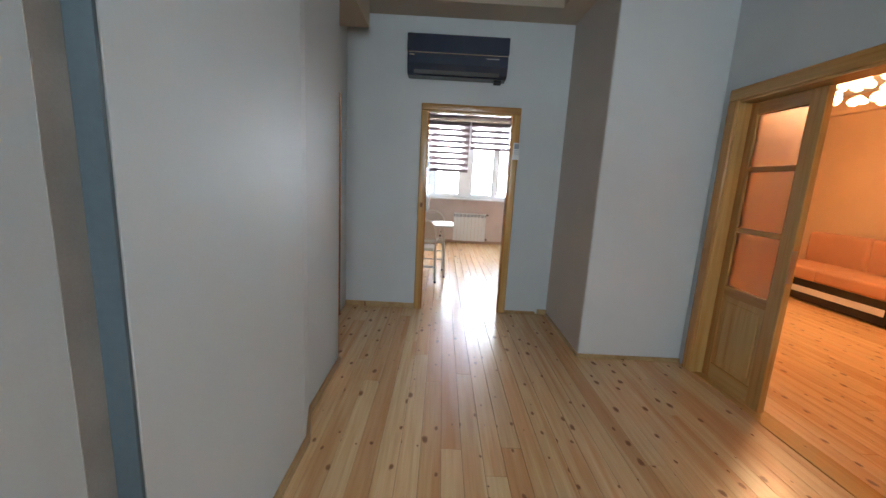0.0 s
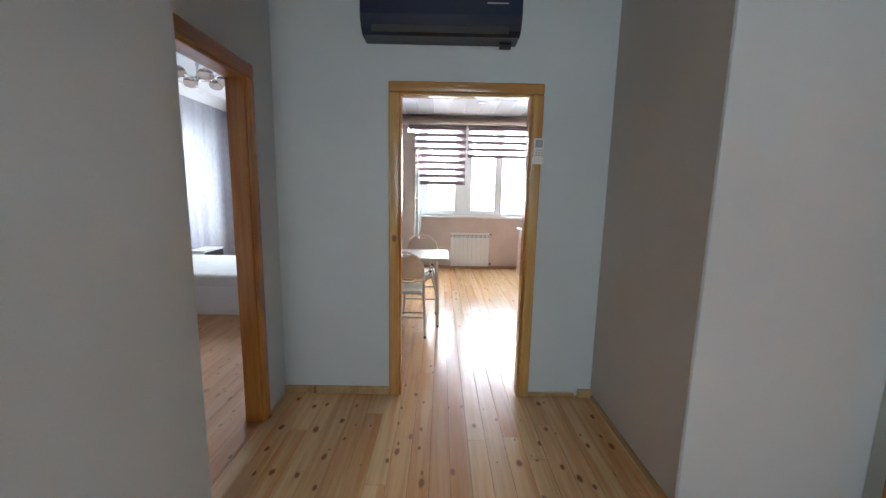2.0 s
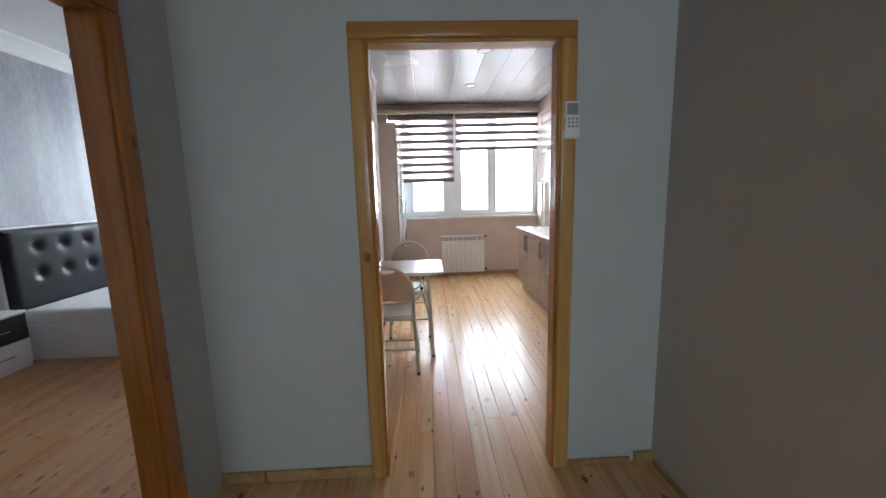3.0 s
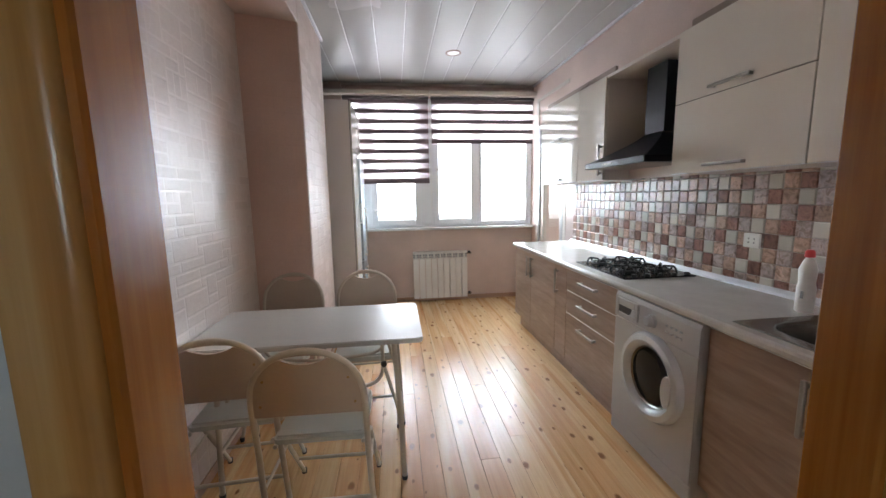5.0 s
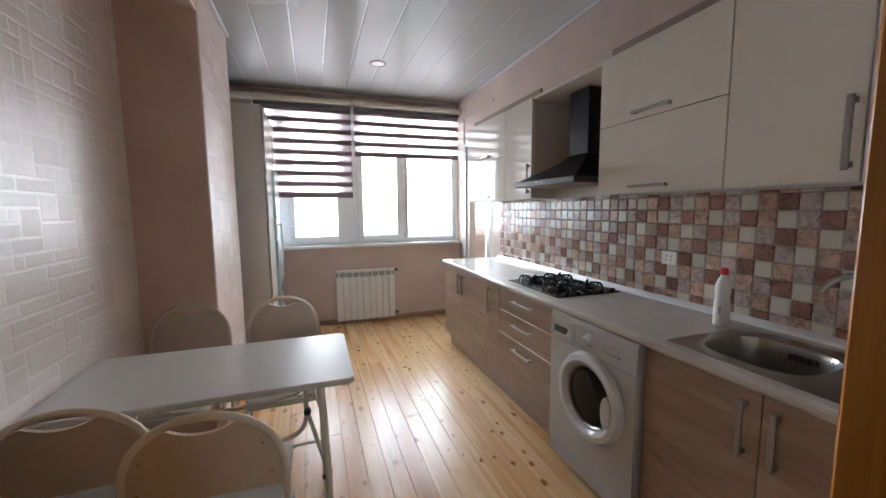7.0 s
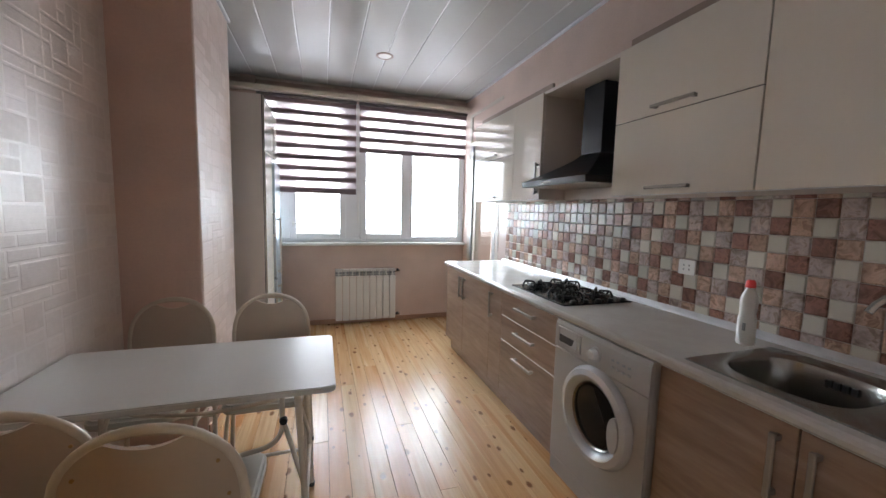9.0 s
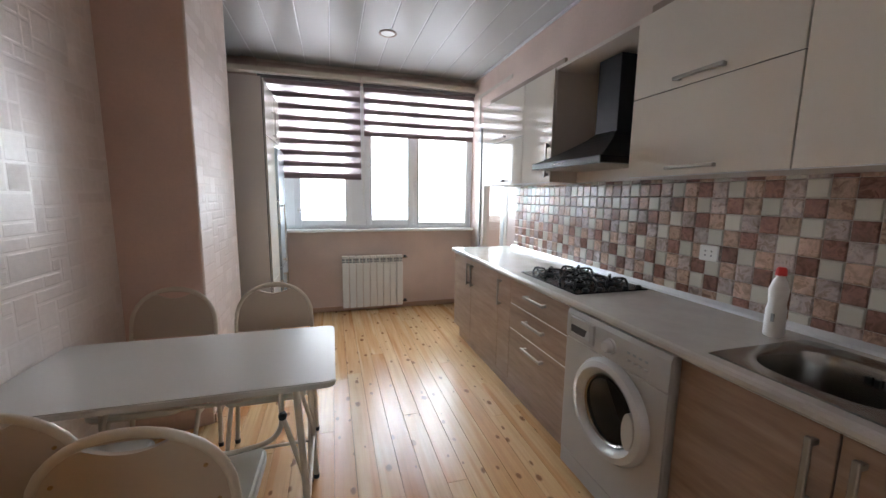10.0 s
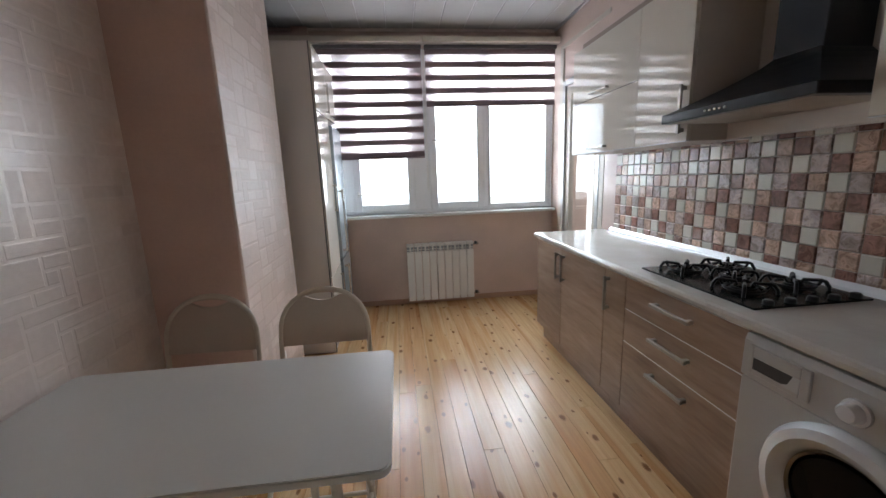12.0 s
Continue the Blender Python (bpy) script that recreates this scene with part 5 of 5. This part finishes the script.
def ceiling_spot(x, y):
    t = thing("ceiling_spot", (x, y, KIT_Z), "flush round ceiling spotlight with a brown ring", "ceiling light", "kitchen ceiling spots")
    part("ring", turned((x, y, KIT_Z - 0.008), [(0.078, 0.008), (0.080, 0.003), (0.074, 0.0), (0.062, 0.001), (0.058, 0.008)], 28), brown_ring, t, "brown plastic ring", smooth=True)
    part("diffuser", turned((x, y, KIT_Z - 0.0075), [(0.059, 0.006), (0.057, 0.002), (0.02, 0.0005)], 28), white_plastic, t)


for sx, sy in ((0.735, 7.44), (0.735, 6.21), (0.735, 4.95)):
    ceiling_spot(sx, sy)


# ---- table and chairs ----
def table():
    x0, x1, y0, y1, z = KIT_W + 0.012, 0.228, 5.225, 5.808, 0.748
    t = thing("folding_table", ((x0 + x1) / 2, (y0 + y1) / 2, 0), "off-white folding table standing against the wall", "table")
    bm = bmesh.new()
    out = []
    for cx, cy, a0 in ((x1 - 0.03, y1 - 0.03, 0), (x0 + 0.03, y1 - 0.03, 90), (x0 + 0.03, y0 + 0.03, 180), (x1 - 0.03, y0 + 0.03, 270)):
        out += [(cx + 0.03 * math.cos(radians(a0 + k * 18)), cy + 0.03 * math.sin(radians(a0 + k * 18))) for k in range(6)]
    prism(bm, out, "z", z - 0.024, z)
    bmesh.ops.bevel(bm, geom=[e for e in bm.edges if abs(e.verts[0].co.z - e.verts[1].co.z) < 1e-6], offset=0.004, segments=2, affect="EDGES")
    part("tabletop", bm, table_m, t)
    r = 0.0125
    for sx, s in ((x1 - 0.115, 1), (x0 + 0.115, -1)):
        for ly in (y0 + 0.065, y1 - 0.065):
            part("leg", tube(bmesh.new(), [(sx - s * 0.02, ly, z - 0.024), (sx, ly, 0.36), (sx + s * 0.012, ly, 0.012)], r), chair_metal, t, smooth=True)
            part("foot_cap", turned((sx + s * 0.012, ly, 0), [(0.014, 0), (0.015, 0.02)], 10), rubber, t)
        part("cross_bar", tubes([(sx + s * 0.004, y0 + 0.065, 0.22), (sx + s * 0.004, y1 - 0.065, 0.22)], r=0.009), chair_metal, t)
        for ly in (y0 + 0.10, y1 - 0.10):
            path = round_path([(sx - s * 0.075, ly, z - 0.024), (sx - s * 0.075, ly, 0.50), (sx - s * 0.26, ly, 0.47), (sx - s * 0.43, ly, 0.46)], 0.09, 8)
            part("brace", tube(bmesh.new(), path, 0.009), chair_metal, t, smooth=True)
            part("strut", tubes([(sx - s * 0.072, ly, 0.59), (sx + s * 0.008, ly - 0.02, 0.30)], r=0.009), chair_metal, t)
            part("knob", turned((sx - s * 0.07, ly - 0.012, 0.595), [(0.013, -0.01), (0.015, 0.0), (0.013, 0.012)], 12, "y"), rubber, t)
    part("apron", boxes(((x0 + 0.06, y0 + 0.05, z - 0.04), (x1 - 0.06, y0 + 0.062, z - 0.022)), ((x0 + 0.06, y1 - 0.062, z - 0.04), (x1 - 0.06, y1 - 0.05, z - 0.022))), chair_metal, t)


table()


def folding_chair(m, label):
    """A folding chair: it faces +y, its origin on the floor under the backrest's foot line."""
    t = new("folding_chair")
    ORIGIN[t.name] = Vector((0, 0, 0))
    t.matrix_world = m
    tagged(t, label, "chair", "chairs round the table")
    W, H, r = 0.198, 0.868, 0.0115
    lean = lambda z: -0.02 - 0.118 * z / H
    pts = [(-W - 0.012, lean(0), 0.012), (-W, lean(0.45), 0.45), (-W, lean(0.66), 0.66)]
    for k in range(1, 16):
        a = math.pi * k / 16
        z = 0.66 + (H - 0.66) * math.sin(a) ** 0.85
        pts.append((-W * math.cos(a), lean(z), z))
    pts += [(W, lean(0.66), 0.66), (W, lean(0.45), 0.45), (W + 0.012, lean(0), 0.012)]
    part("back_frame", tube(bmesh.new(), pts, r, 10), chair_metal, t, local=True, smooth=True)
    # backrest board with a lens-shaped grip hole
    bm = bmesh.new()
    def arch(z):
        f = min(1.0, max(0.0, (z - 0.66) / (H - 0.66)))
        return W * math.cos(math.asin(min(1, f ** (1 / 0.85)))) - 0.006
    n = 24
    def both(x, z, d):
        return (x, lean(z) + d, z)
    top_z, bot_z = H - 0.006, 0.615
    hole_c, hole_w, hole_h = 0.842, 0.085, 0.017
    cols = []
    for i in range(n + 1):
        u = -1 + 2 * i / n
        x = (W - 0.006) * u
        # top of the board at this x
        zt = 0.66 + (top_z - 0.66) * max(0.0, 1 - abs(u) ** 2.0) ** 0.43
        zb = bot_z
        hx = abs(x) / hole_w
        if hx < 1:
            up = hole_c + hole_h * 0.55 * (1 - hx * hx)
            dn = hole_c - hole_h * 1.5 * (1 - hx * hx)
            zs = [zb, (zb + dn) / 2, dn, up, zt]
        else:
            zm = min(hole_c, zt - 0.004)
            zs = [zb, (zb + zm) / 2, zm, zm + 0.0005, zt]
        cols.append((x, zs))
    for d in (-0.006, 0.006):
        g = [[bm.verts.new(both(x, z, d)) for z in zs] for x, zs in cols]
        for a, b in zip(g, g[1:]):
            for k in (0, 1, 3):
                bm.faces.new((a[k], b[k], b[k + 1], a[k + 1]))
    bmesh.ops.remove_doubles(bm, verts=bm.verts, dist=0.00005)
    rim = [e for e in bm.edges if e.is_boundary]
    vs = list(bm.verts)
    bm.verts.ensure_lookup_table()
    half = len(vs) // 2
    index = {v: i for i, v in enumerate(vs)}
    for e in rim:
        a, b = e.verts
        if index[a] < half and index[b] < half:
            bm.faces.new((a, b, vs[index[b] + half], vs[index[a] + half]))
    bmesh.ops.recalc_face_normals(bm, faces=bm.faces)
    part("backrest", bm, chair_board, t, "cream moulded back with a grip hole", local=True)
    for sx in (-1, 1):
        for z in (0.66, 0.76):
            w = arch(z) - 0.028
            part("rivet", turned((sx * w, lean(z) - 0.006, z), [(0.005, 0.0), (0.0045, -0.003)], 10, "y"), brass, t, local=True)
    bm = bmesh.new()
    out = []
    sw, s0, s1 = 0.178, 0.005, 0.375
    for cx, cy, a0, rr in ((sw - 0.05, s1 - 0.05, 0, 0.05), (-sw + 0.05, s1 - 0.05, 90, 0.05), (-sw + 0.02, s0 + 0.02, 180, 0.02), (sw - 0.02, s0 + 0.02, 270, 0.02)):
        out += [(cx + rr * math.cos(radians(a0 + k * 18)), cy + rr * math.sin(radians(a0 + k * 18))) for k in range(6)]
    prism(bm, out, "z", 0.430, 0.462)
    bmesh.ops.bevel(bm, geom=[e for e in bm.edges if e.verts[0].co.z > 0.46 and e.verts[1].co.z > 0.46], offset=0.012, segments=3, affect="EDGES")
    part("seat", bm, vinyl, t, "pale grey vinyl seat pad", local=True, smooth=True)
    part("seat_frame", tube(bmesh.new(), round_path([(-0.17, 0.0, 0.424), (-0.17, 0.36, 0.424), (0.17, 0.36, 0.424), (0.17, 0.0, 0.424)], 0.05), 0.009, 8), chair_metal, t, local=True)
    for sx in (-1, 1):
        part("front_leg", tube(bmesh.new(), [(sx * (W - 0.014), 0.02, 0.44), (sx * (W - 0.014), 0.12, 0.40), (sx * (W - 0.010), 0.40, 0.012)], 0.010, 10), chair_metal, t, local=True, smooth=True)
        part("hinge_bar", tubes([(sx * (W - 0.004), lean(0.30), 0.30), (sx * (W - 0.012), 0.18, 0.31)], r=0.006, seg=6), chair_metal, t, local=True)
        part("foot_cap", turned((sx * (W - 0.010), 0.403, 0), [(0.012, 0), (0.013, 0.022)], 10), rubber, t, local=True)
        part("foot_cap", turned((sx * (W + 0.012), lean(0) - 0.0, 0), [(0.0135, 0), (0.0145, 0.022)], 10), rubber, t, local=True)
    part("stretcher", tubes([(-W, lean(0.22), 0.22), (W, lean(0.22), 0.22)], r=0.008, seg=8), chair_metal, t, local=True)
    part("stretcher", tubes([(-W + 0.01, 0.30, 0.152), (W - 0.01, 0.30, 0.152)], r=0.008, seg=8), chair_metal, t, local=True)
    return t


chair = folding_chair(pose(-0.205, 5.00, 0, 0, 0, -1.5), "cream folding chair with grey vinyl seat, tucked at the table")
copy_thing(chair, pose(-0.585, 5.15, 0, 0, 0, 3))
copy_thing(chair, pose(-0.096, 6.115, 0, 0, 0, 181))
copy_thing(chair, pose(-0.598, 6.115, 0, 0, 0, 178))


# ---- bedroom things ----
def bed():
    x0, x1, y0, y1 = -3.47, -1.55, 5.57, 6.90
    t = thing("bed", ((x0 + x1) / 2, (y0 + y1) / 2, 0), "white low bed with a black tufted headboard", "bed")
    part("side_panel", boxes(((x0, y0, 0.0), (x1, y0 + 0.03, 0.32)), bevel=0.004), white_board, t)
    part("side_panel", boxes(((x0, y1 - 0.03, 0.0), (x1, y1, 0.32)), bevel=0.004), white_board, t)
    part("foot_panel", boxes(((x1 - 0.03, y0 + 0.03, 0.0), (x1, y1 - 0.03, 0.32)), bevel=0.004), white_board, t)
    part("slat_base", boxes(((x0, y0 + 0.03, 0.20), (x1 - 0.03, y1 - 0.03, 0.28))), white_board, t)
    part("mattress", boxes(((x0 + 0.01, y0 + 0.01, 0.28), (x1 - 0.01, y1 - 0.01, 0.452)), bevel=0.035, seg=4), mattress_m, t, "white quilted mattress", smooth=True)
    part("head_frame", boxes(((-3.60, y0 - 0.03, 0.0), (-3.545, y1 + 0.02, 1.18)), bevel=0.004), white_board, t, "white headboard frame")
    # padded board with two rows of deep buttons
    ny, nz = 64, 32
    ya, yb, za, zb = y0 - 0.005, y1 - 0.03, 0.40, 1.16
    btn = [(ya + (yb - ya) * (k + 1) / 5, zb - 0.165 - 0.245 * row) for row in range(2) for k in range(4)]
    bm = bmesh.new()
    grid = []
    for i in range(ny + 1):
        col = []
        for j in range(nz + 1):
            y, z = ya + (yb - ya) * i / ny, za + (zb - za) * j / nz
            edge = min(1.0, min(y - ya, yb - y, z - za, zb - z) / 0.05)
            d = 0.075 * (1 - (1 - max(0, edge)) ** 2) ** 0.5
            for by, bz in btn:
                q = ((y - by) ** 2 + (z - bz) ** 2) ** 0.5
                d -= 0.05 * math.exp(-(q / 0.047) ** 2)
            col.append(bm.verts.new((-3.545 + max(0.001, d), y, z)))
        grid.append(col)
    for a, b in zip(grid, grid[1:]):
        for k in range(nz):
            bm.faces.new((a[k], b[k], b[k + 1], a[k + 1]))
    pad = part("headboard", bm, leather, t, "black tufted leather headboard", smooth=True)
    for by, bz in btn:
        part("button", turned((-3.545 + 0.028, by, bz), [(0.016, 0), (0.014, 0.006), (0.007, 0.011)], 12, "x"), chrome, pad, "small shiny button")


bed()


def nightstand(y0, y1, label):
    t = thing("nightstand", (-3.35, (y0 + y1) / 2, 0), label, "nightstand", "bedroom nightstands")
    part("body", boxes(((-3.60, y0, 0.0), (-3.345, y1, 0.47)), bevel=0.003), white_board, t)
    part("top", boxes(((-3.61, y0 - 0.008, 0.47), (-3.325, y1 + 0.008, 0.49)), bevel=0.003), white_board, t)
    for z0, z1, m in ((0.25, 0.46, black_board), (0.04, 0.24, white_board)):
        d = part("drawer", boxes(((-3.343, y0 + 0.004, z0), (-3.327, y1 - 0.004, z1)), bevel=0.002), m, t, "black gloss drawer" if m is black_board else "")
        part("handle", bar_handle((-3.327, (y0 + y1) / 2 - 0.07, (z0 + z1) / 2), (-3.327, (y0 + y1) / 2 + 0.07, (z0 + z1) / 2), 0.025, 0.005), chrome, d)


nightstand(5.02, 5.48, "white nightstand with a black drawer before the bed")
nightstand(6.98, 7.44, "white nightstand with a black drawer behind the bed")


def bedroom_chandelier():
    x, y, zc = -2.65, 6.0, BH
    t = thing("chandelier", (x, y, zc), "chrome chandelier with smoked glass globes", "chandelier")
    part("canopy", turned((x, y, zc - 0.03), [(0.02, 0), (0.06, 0.01), (0.07, 0.03)], 20), chrome, t)
    part("stem", turned((x, y, zc - 0.24), [(0.004, -0.02), (0.02, 0.0), (0.028, 0.03), (0.014, 0.06), (0.012, 0.14), (0.022, 0.17), (0.012, 0.21)], 14), chrome, t, smooth=True)
    for k in range(6):
        a = 2 * math.pi * (k + 0.3) / 6
        c, s = math.cos(a), math.sin(a)
        path = [(x + c * q, y + s * q, zc - 0.20 + h) for q, h in ((0.015, 0.0), (0.07, -0.035), (0.14, -0.02), (0.19, 0.035), (0.235, 0.045), (0.26, 0.0))]
        arm = part("arm", tube(bmesh.new(), path, 0.006, 8), chrome, t, smooth=True)
        part("globe", turned((x + c * 0.265, y + s * 0.265, zc - 0.28), [(0.02, 0.0), (0.06, 0.015), (0.078, 0.05), (0.072, 0.085), (0.04, 0.11), (0.015, 0.115)], 18), globe_glass, arm, "smoked glass globe", smooth=True)


bedroom_chandelier()


def curtain(x0, x1, y, z0, z1):
    t = thing("curtain", ((x0 + x1) / 2, y, z0), "purple patterned curtain hanging beside the bedroom window", "curtain")
    bm = bmesh.new()
    n = 60
    rows = []
    for z in (z0, (z0 + z1) / 2, z1):
        rows.append([bm.verts.new((x0 + (x1 - x0) * i / n, y + 0.035 * math.sin(i * 1.05) + 0.012 * math.sin(i * 0.37), z)) for i in range(n + 1)])
    for a, b in zip(rows, rows[1:]):
        for i in range(n):
            bm.faces.new((a[i], a[i + 1], b[i + 1], b[i]))
    bmesh.ops.solidify(bm, geom=list(bm.faces), thickness=0.003)
    part("cloth", bm, purple, t, smooth=True)
    part("curtain_rod", tubes([(-3.55, y, z1 + 0.02), (-1.2, y, z1 + 0.02)], r=0.012), chrome, t)


curtain(-3.33, -3.06, 8.38, 0.05, 2.62)


# ---- living room things ----
def sofa():
    x0, x1, y0, y1 = 4.98, 5.88, 4.02, 5.75
    t = thing("sofa", ((x0 + x1) / 2, (y0 + y1) / 2, 0), "orange upholstered sofa with a black striped base", "sofa")
    part("base", boxes(((x0 + 0.01, y0, 0.02), (x1, y1, 0.30)), bevel=0.004), black_board, t)
    part("stripe", boxes(((x0 + 0.004, y0 + 0.03, 0.125), (x0 + 0.02, y1 - 0.03, 0.205)), bevel=0.002), white_board, t, "cream stripe along the base")
    n = 2
    for k in range(n):
        a, b = y0 + 0.02 + (y1 - y0 - 0.04) * k / n, y0 + 0.02 + (y1 - y0 - 0.04) * (k + 1) / n
        part("seat_cushion", boxes(((x0 - 0.02, a, 0.30), (x1 - 0.20, b, 0.475)), bevel=0.05, seg=4), orange_cloth, t, smooth=True)
        part("back_cushion", boxes(((x1 - 0.27, a, 0.42), (x1 - 0.02, b, 0.90)), bevel=0.06, seg=4), orange_cloth, t, smooth=True)
    part("arm", boxes(((x0 + 0.02, y0 - 0.10, 0.0), (x1, y0, 0.52)), bevel=0.01, seg=2), black_board, t, "black end panel")
    for fx in (x0 + 0.08, x1 - 0.08):
        for fy in (y0 + 0.08, y1 - 0.08):
            part("foot", boxes(((fx - 0.02, fy - 0.02, 0), (fx + 0.02, fy + 0.02, 0.025))), rubber, t)


sofa()


def crystal_chandelier():
    x, y, zc = 4.02, 3.92, 2.9
    t = thing("chandelier", (x, y, zc), "lit crystal ceiling chandelier with petal glasses", "chandelier")
    part("canopy", turned((x, y, zc - 0.10), [(0.10, 0), (0.16, 0.04), (0.17, 0.10)], 24), brass, t)
    part("frame_ring", tube(bmesh.new(), [(x + 0.25 * math.cos(a), y + 0.25 * math.sin(a), zc - 0.30) for a in [2 * math.pi * k / 24 for k in range(25)]], 0.008, 6), brass, t)
    for k in range(8):
        a = 2 * math.pi * k / 8
        part("arm", tubes([(x + 0.08 * math.cos(a), y + 0.08 * math.sin(a), zc - 0.08), (x + 0.25 * math.cos(a), y + 0.25 * math.sin(a), zc - 0.30)], r=0.006, seg=6), brass, t)
    rng = random.Random(4)
    for k in range(80):
        a, q = rng.random() * 6.283, 0.12 + 0.36 * rng.random() ** 0.6
        h = zc - 0.30 - 0.30 * rng.random() * (1.15 - q)
        px, py = x + q * math.cos(a), y + q * math.sin(a)
        s = 0.028 + 0.026 * rng.random()
        bm = turned((0, 0, 0), [(s * 0.25, -s * 1.1), (s * 0.8, -s * 0.6), (s, 0), (s * 0.7, s * 0.35), (s * 0.2, s * 0.5)], 8)
        bmesh.ops.rotate(bm, verts=bm.verts, cent=(0, 0, 0), matrix=Euler((rng.uniform(-0.9, 0.9), rng.uniform(-0.9, 0.9), 0)).to_matrix())
        bmesh.ops.translate(bm, verts=bm.verts, vec=(px, py, h))
        part("petal", bm, crystal_m, t, "glowing glass petal")


crystal_chandelier()


# ---- wall tiles ----
TS = 0.0727
TY0, TY1, TZ0, NZ = KIT_S + 0.01, 7.2707, 0.8813, 9
# the courses repeat every four tiles: cream, brown, tan, grey
COURSES = ["GTCB", "CBGT", "BCTG", "TGBC", "GCTB", "BTCG", "CGBT", "BGCT", "TCGB"]
back = structure("backsplash", boxes(((KIT_E - 0.006, TY0, 0.885), (KIT_E, TY1, 1.535))), grout, "grouted backsplash of small marbled square tiles", "backsplash")
e, w = 0.0045, TS - 0.0018
tv = [(0, 0, 0), (0, w, 0), (0, w, w), (0, 0, w), (-0.0035, 0.0012, 0.0012), (-0.0035, w - 0.0012, 0.0012), (-0.0035, w - 0.0012, w - 0.0012), (-0.0035, 0.0012, w - 0.0012),
      (-0.0065, e, e), (-0.0065, w - e, e), (-0.0065, w - e, w - e), (-0.0065, e, w - e)]
tf = [(8, 11, 10, 9)] + [(r + k, r + 4 + k, r + 4 + (k + 1) % 4, r + (k + 1) % 4) for r in (0, 4) for k in range(4)]
tile_meshes = []
for m in TILE_MATS:
    me = bpy.data.meshes.new("tile")
    me.from_pydata(tv, [], tf)
    me.materials.append(m)
    tile_meshes.append(me)
far_v, far_f, far_k = [], [], []
for i in range(int((TY1 - TY0) / TS)):
    for j in range(NZ):
        y, z = TY1 - (i + 1) * TS + 0.0009, TZ0 + j * TS + 0.0009
        kind = "CBTG".index(COURSES[j][(i + 2) % 4])
        if y > 4.82:
            ob = new("tile", tile_meshes[kind])
            ob.parent = back
            ob.location = (KIT_E - 0.0055, y, z)
        else:
            n = len(far_v)
            far_v += [(p[0] + KIT_E - 0.0055, p[1] + y, p[2] + z) for p in tv]
            far_f += [tuple(q + n for q in f) for f in tf]
            far_k += [kind] * len(tf)
me = bpy.data.meshes.new("tile_field")
me.from_pydata(far_v, [], far_f)
for m in TILE_MATS:
    me.materials.append(m)
me.polygons.foreach_set("material_index", far_k)
ob = new("tile_field", me)
ob.parent = back
tagged(ob, "small marbled tiles next to the doorway", "", "", "stuff")
structure("trim_pink_tile", boxes(((KIT_E - 0.008, 7.273, 0.0), (KIT_E - 0.001, BY0 - 0.07, 1.482)), bevel=0.001), pink_tile, "plain pink tiles beside the balcony door", "trim")


# floor boards last
def board_mesh(w, l):
    """One board: a flat top with eased edges, its origin at a lower corner."""
    e = 0.0014
    v = [(e, 0, -0.014), (w - e, 0, -0.014), (w - e, l, -0.014), (e, l, -0.014),
         (0.0006, 0.0005, -e), (w - 0.0006, 0.0005, -e), (w - 0.0006, l - 0.0005, -e), (0.0006, l - 0.0005, -e),
         (e, e, 0), (w - e, e, 0), (w - e, l - e, 0), (e, l - e, 0)]
    f = [(k, (k + 1) % 4, 4 + (k + 1) % 4, 4 + k) for k in range(4)] + [(4 + k, 4 + (k + 1) % 4, 8 + (k + 1) % 4, 8 + k) for k in range(4)] + [(8, 9, 10, 11)]
    return v, f


BOARD = 0.105


def board_rows(x0, x1, y0, y1, seed):
    rng = random.Random(seed)
    k = math.floor(x0 / BOARD)
    while k * BOARD < x1 - 0.004:
        a, b = max(x0, k * BOARD), min(x1, (k + 1) * BOARD)
        y = y0 - rng.random() * 1.5
        while y < y1 - 0.02:
            l = 1.6 + rng.random() * 2.8
            c, d = max(y0, y), min(y1, y + l)
            y += l
            if d - c > 0.05 and b - a > 0.008:
                yield a, b, c, d
        k += 1


floor_parent = bpy.data.objects["floor"]


def boards_apart(x0, x1, y0, y1, seed):
    for a, b, c, d in board_rows(x0, x1, y0, y1, seed):
        v, f = board_mesh(b - a, d - c)
        me = bpy.data.meshes.new("floor_board")
        me.from_pydata(v, [], f)
        me.materials.append(floor_pine)
        ob = new("floor_board", me)
        ob.parent = floor_parent
        ob.location = (a, c, 0)


def boards_joined(name, x0, x1, y0, y1, seed, label, wood=floor_pine_far):
    vs, fs = [], []
    for a, b, c, d in board_rows(x0, x1, y0, y1, seed):
        v, f = board_mesh(b - a, d - c)
        n = len(vs)
        vs += [(p[0] + a, p[1] + c, p[2]) for p in v]
        fs += [tuple(i + n for i in q) for q in f]
    me = bpy.data.meshes.new(name)
    me.from_pydata(vs, [], fs)
    me.materials.append(wood)
    ob = new(name, me)
    ob.parent = floor_parent
    tagged(ob, label, "", "", "stuff")


boards_apart(-0.93, 1.26, 0.4, KIT_N, 11)
boards_apart(1.26, 2.2, 0.4, 3.0, 12)
boards_apart(1.26, KIT_E, KIT_S, KIT_N, 16)
boards_joined("board_field", -0.93, 2.2, HALL_S, 0.4, 13, "pine boards at the end of the hall")
boards_joined("board_field", BW, -0.93, 1.6, KIT_N, 14, "reddish pine boards of the bedroom floor", floor_pine_bedroom)
boards_joined("board_field", 2.2, LX1, LY0, LY1, 15, "pine boards of the living room floor")
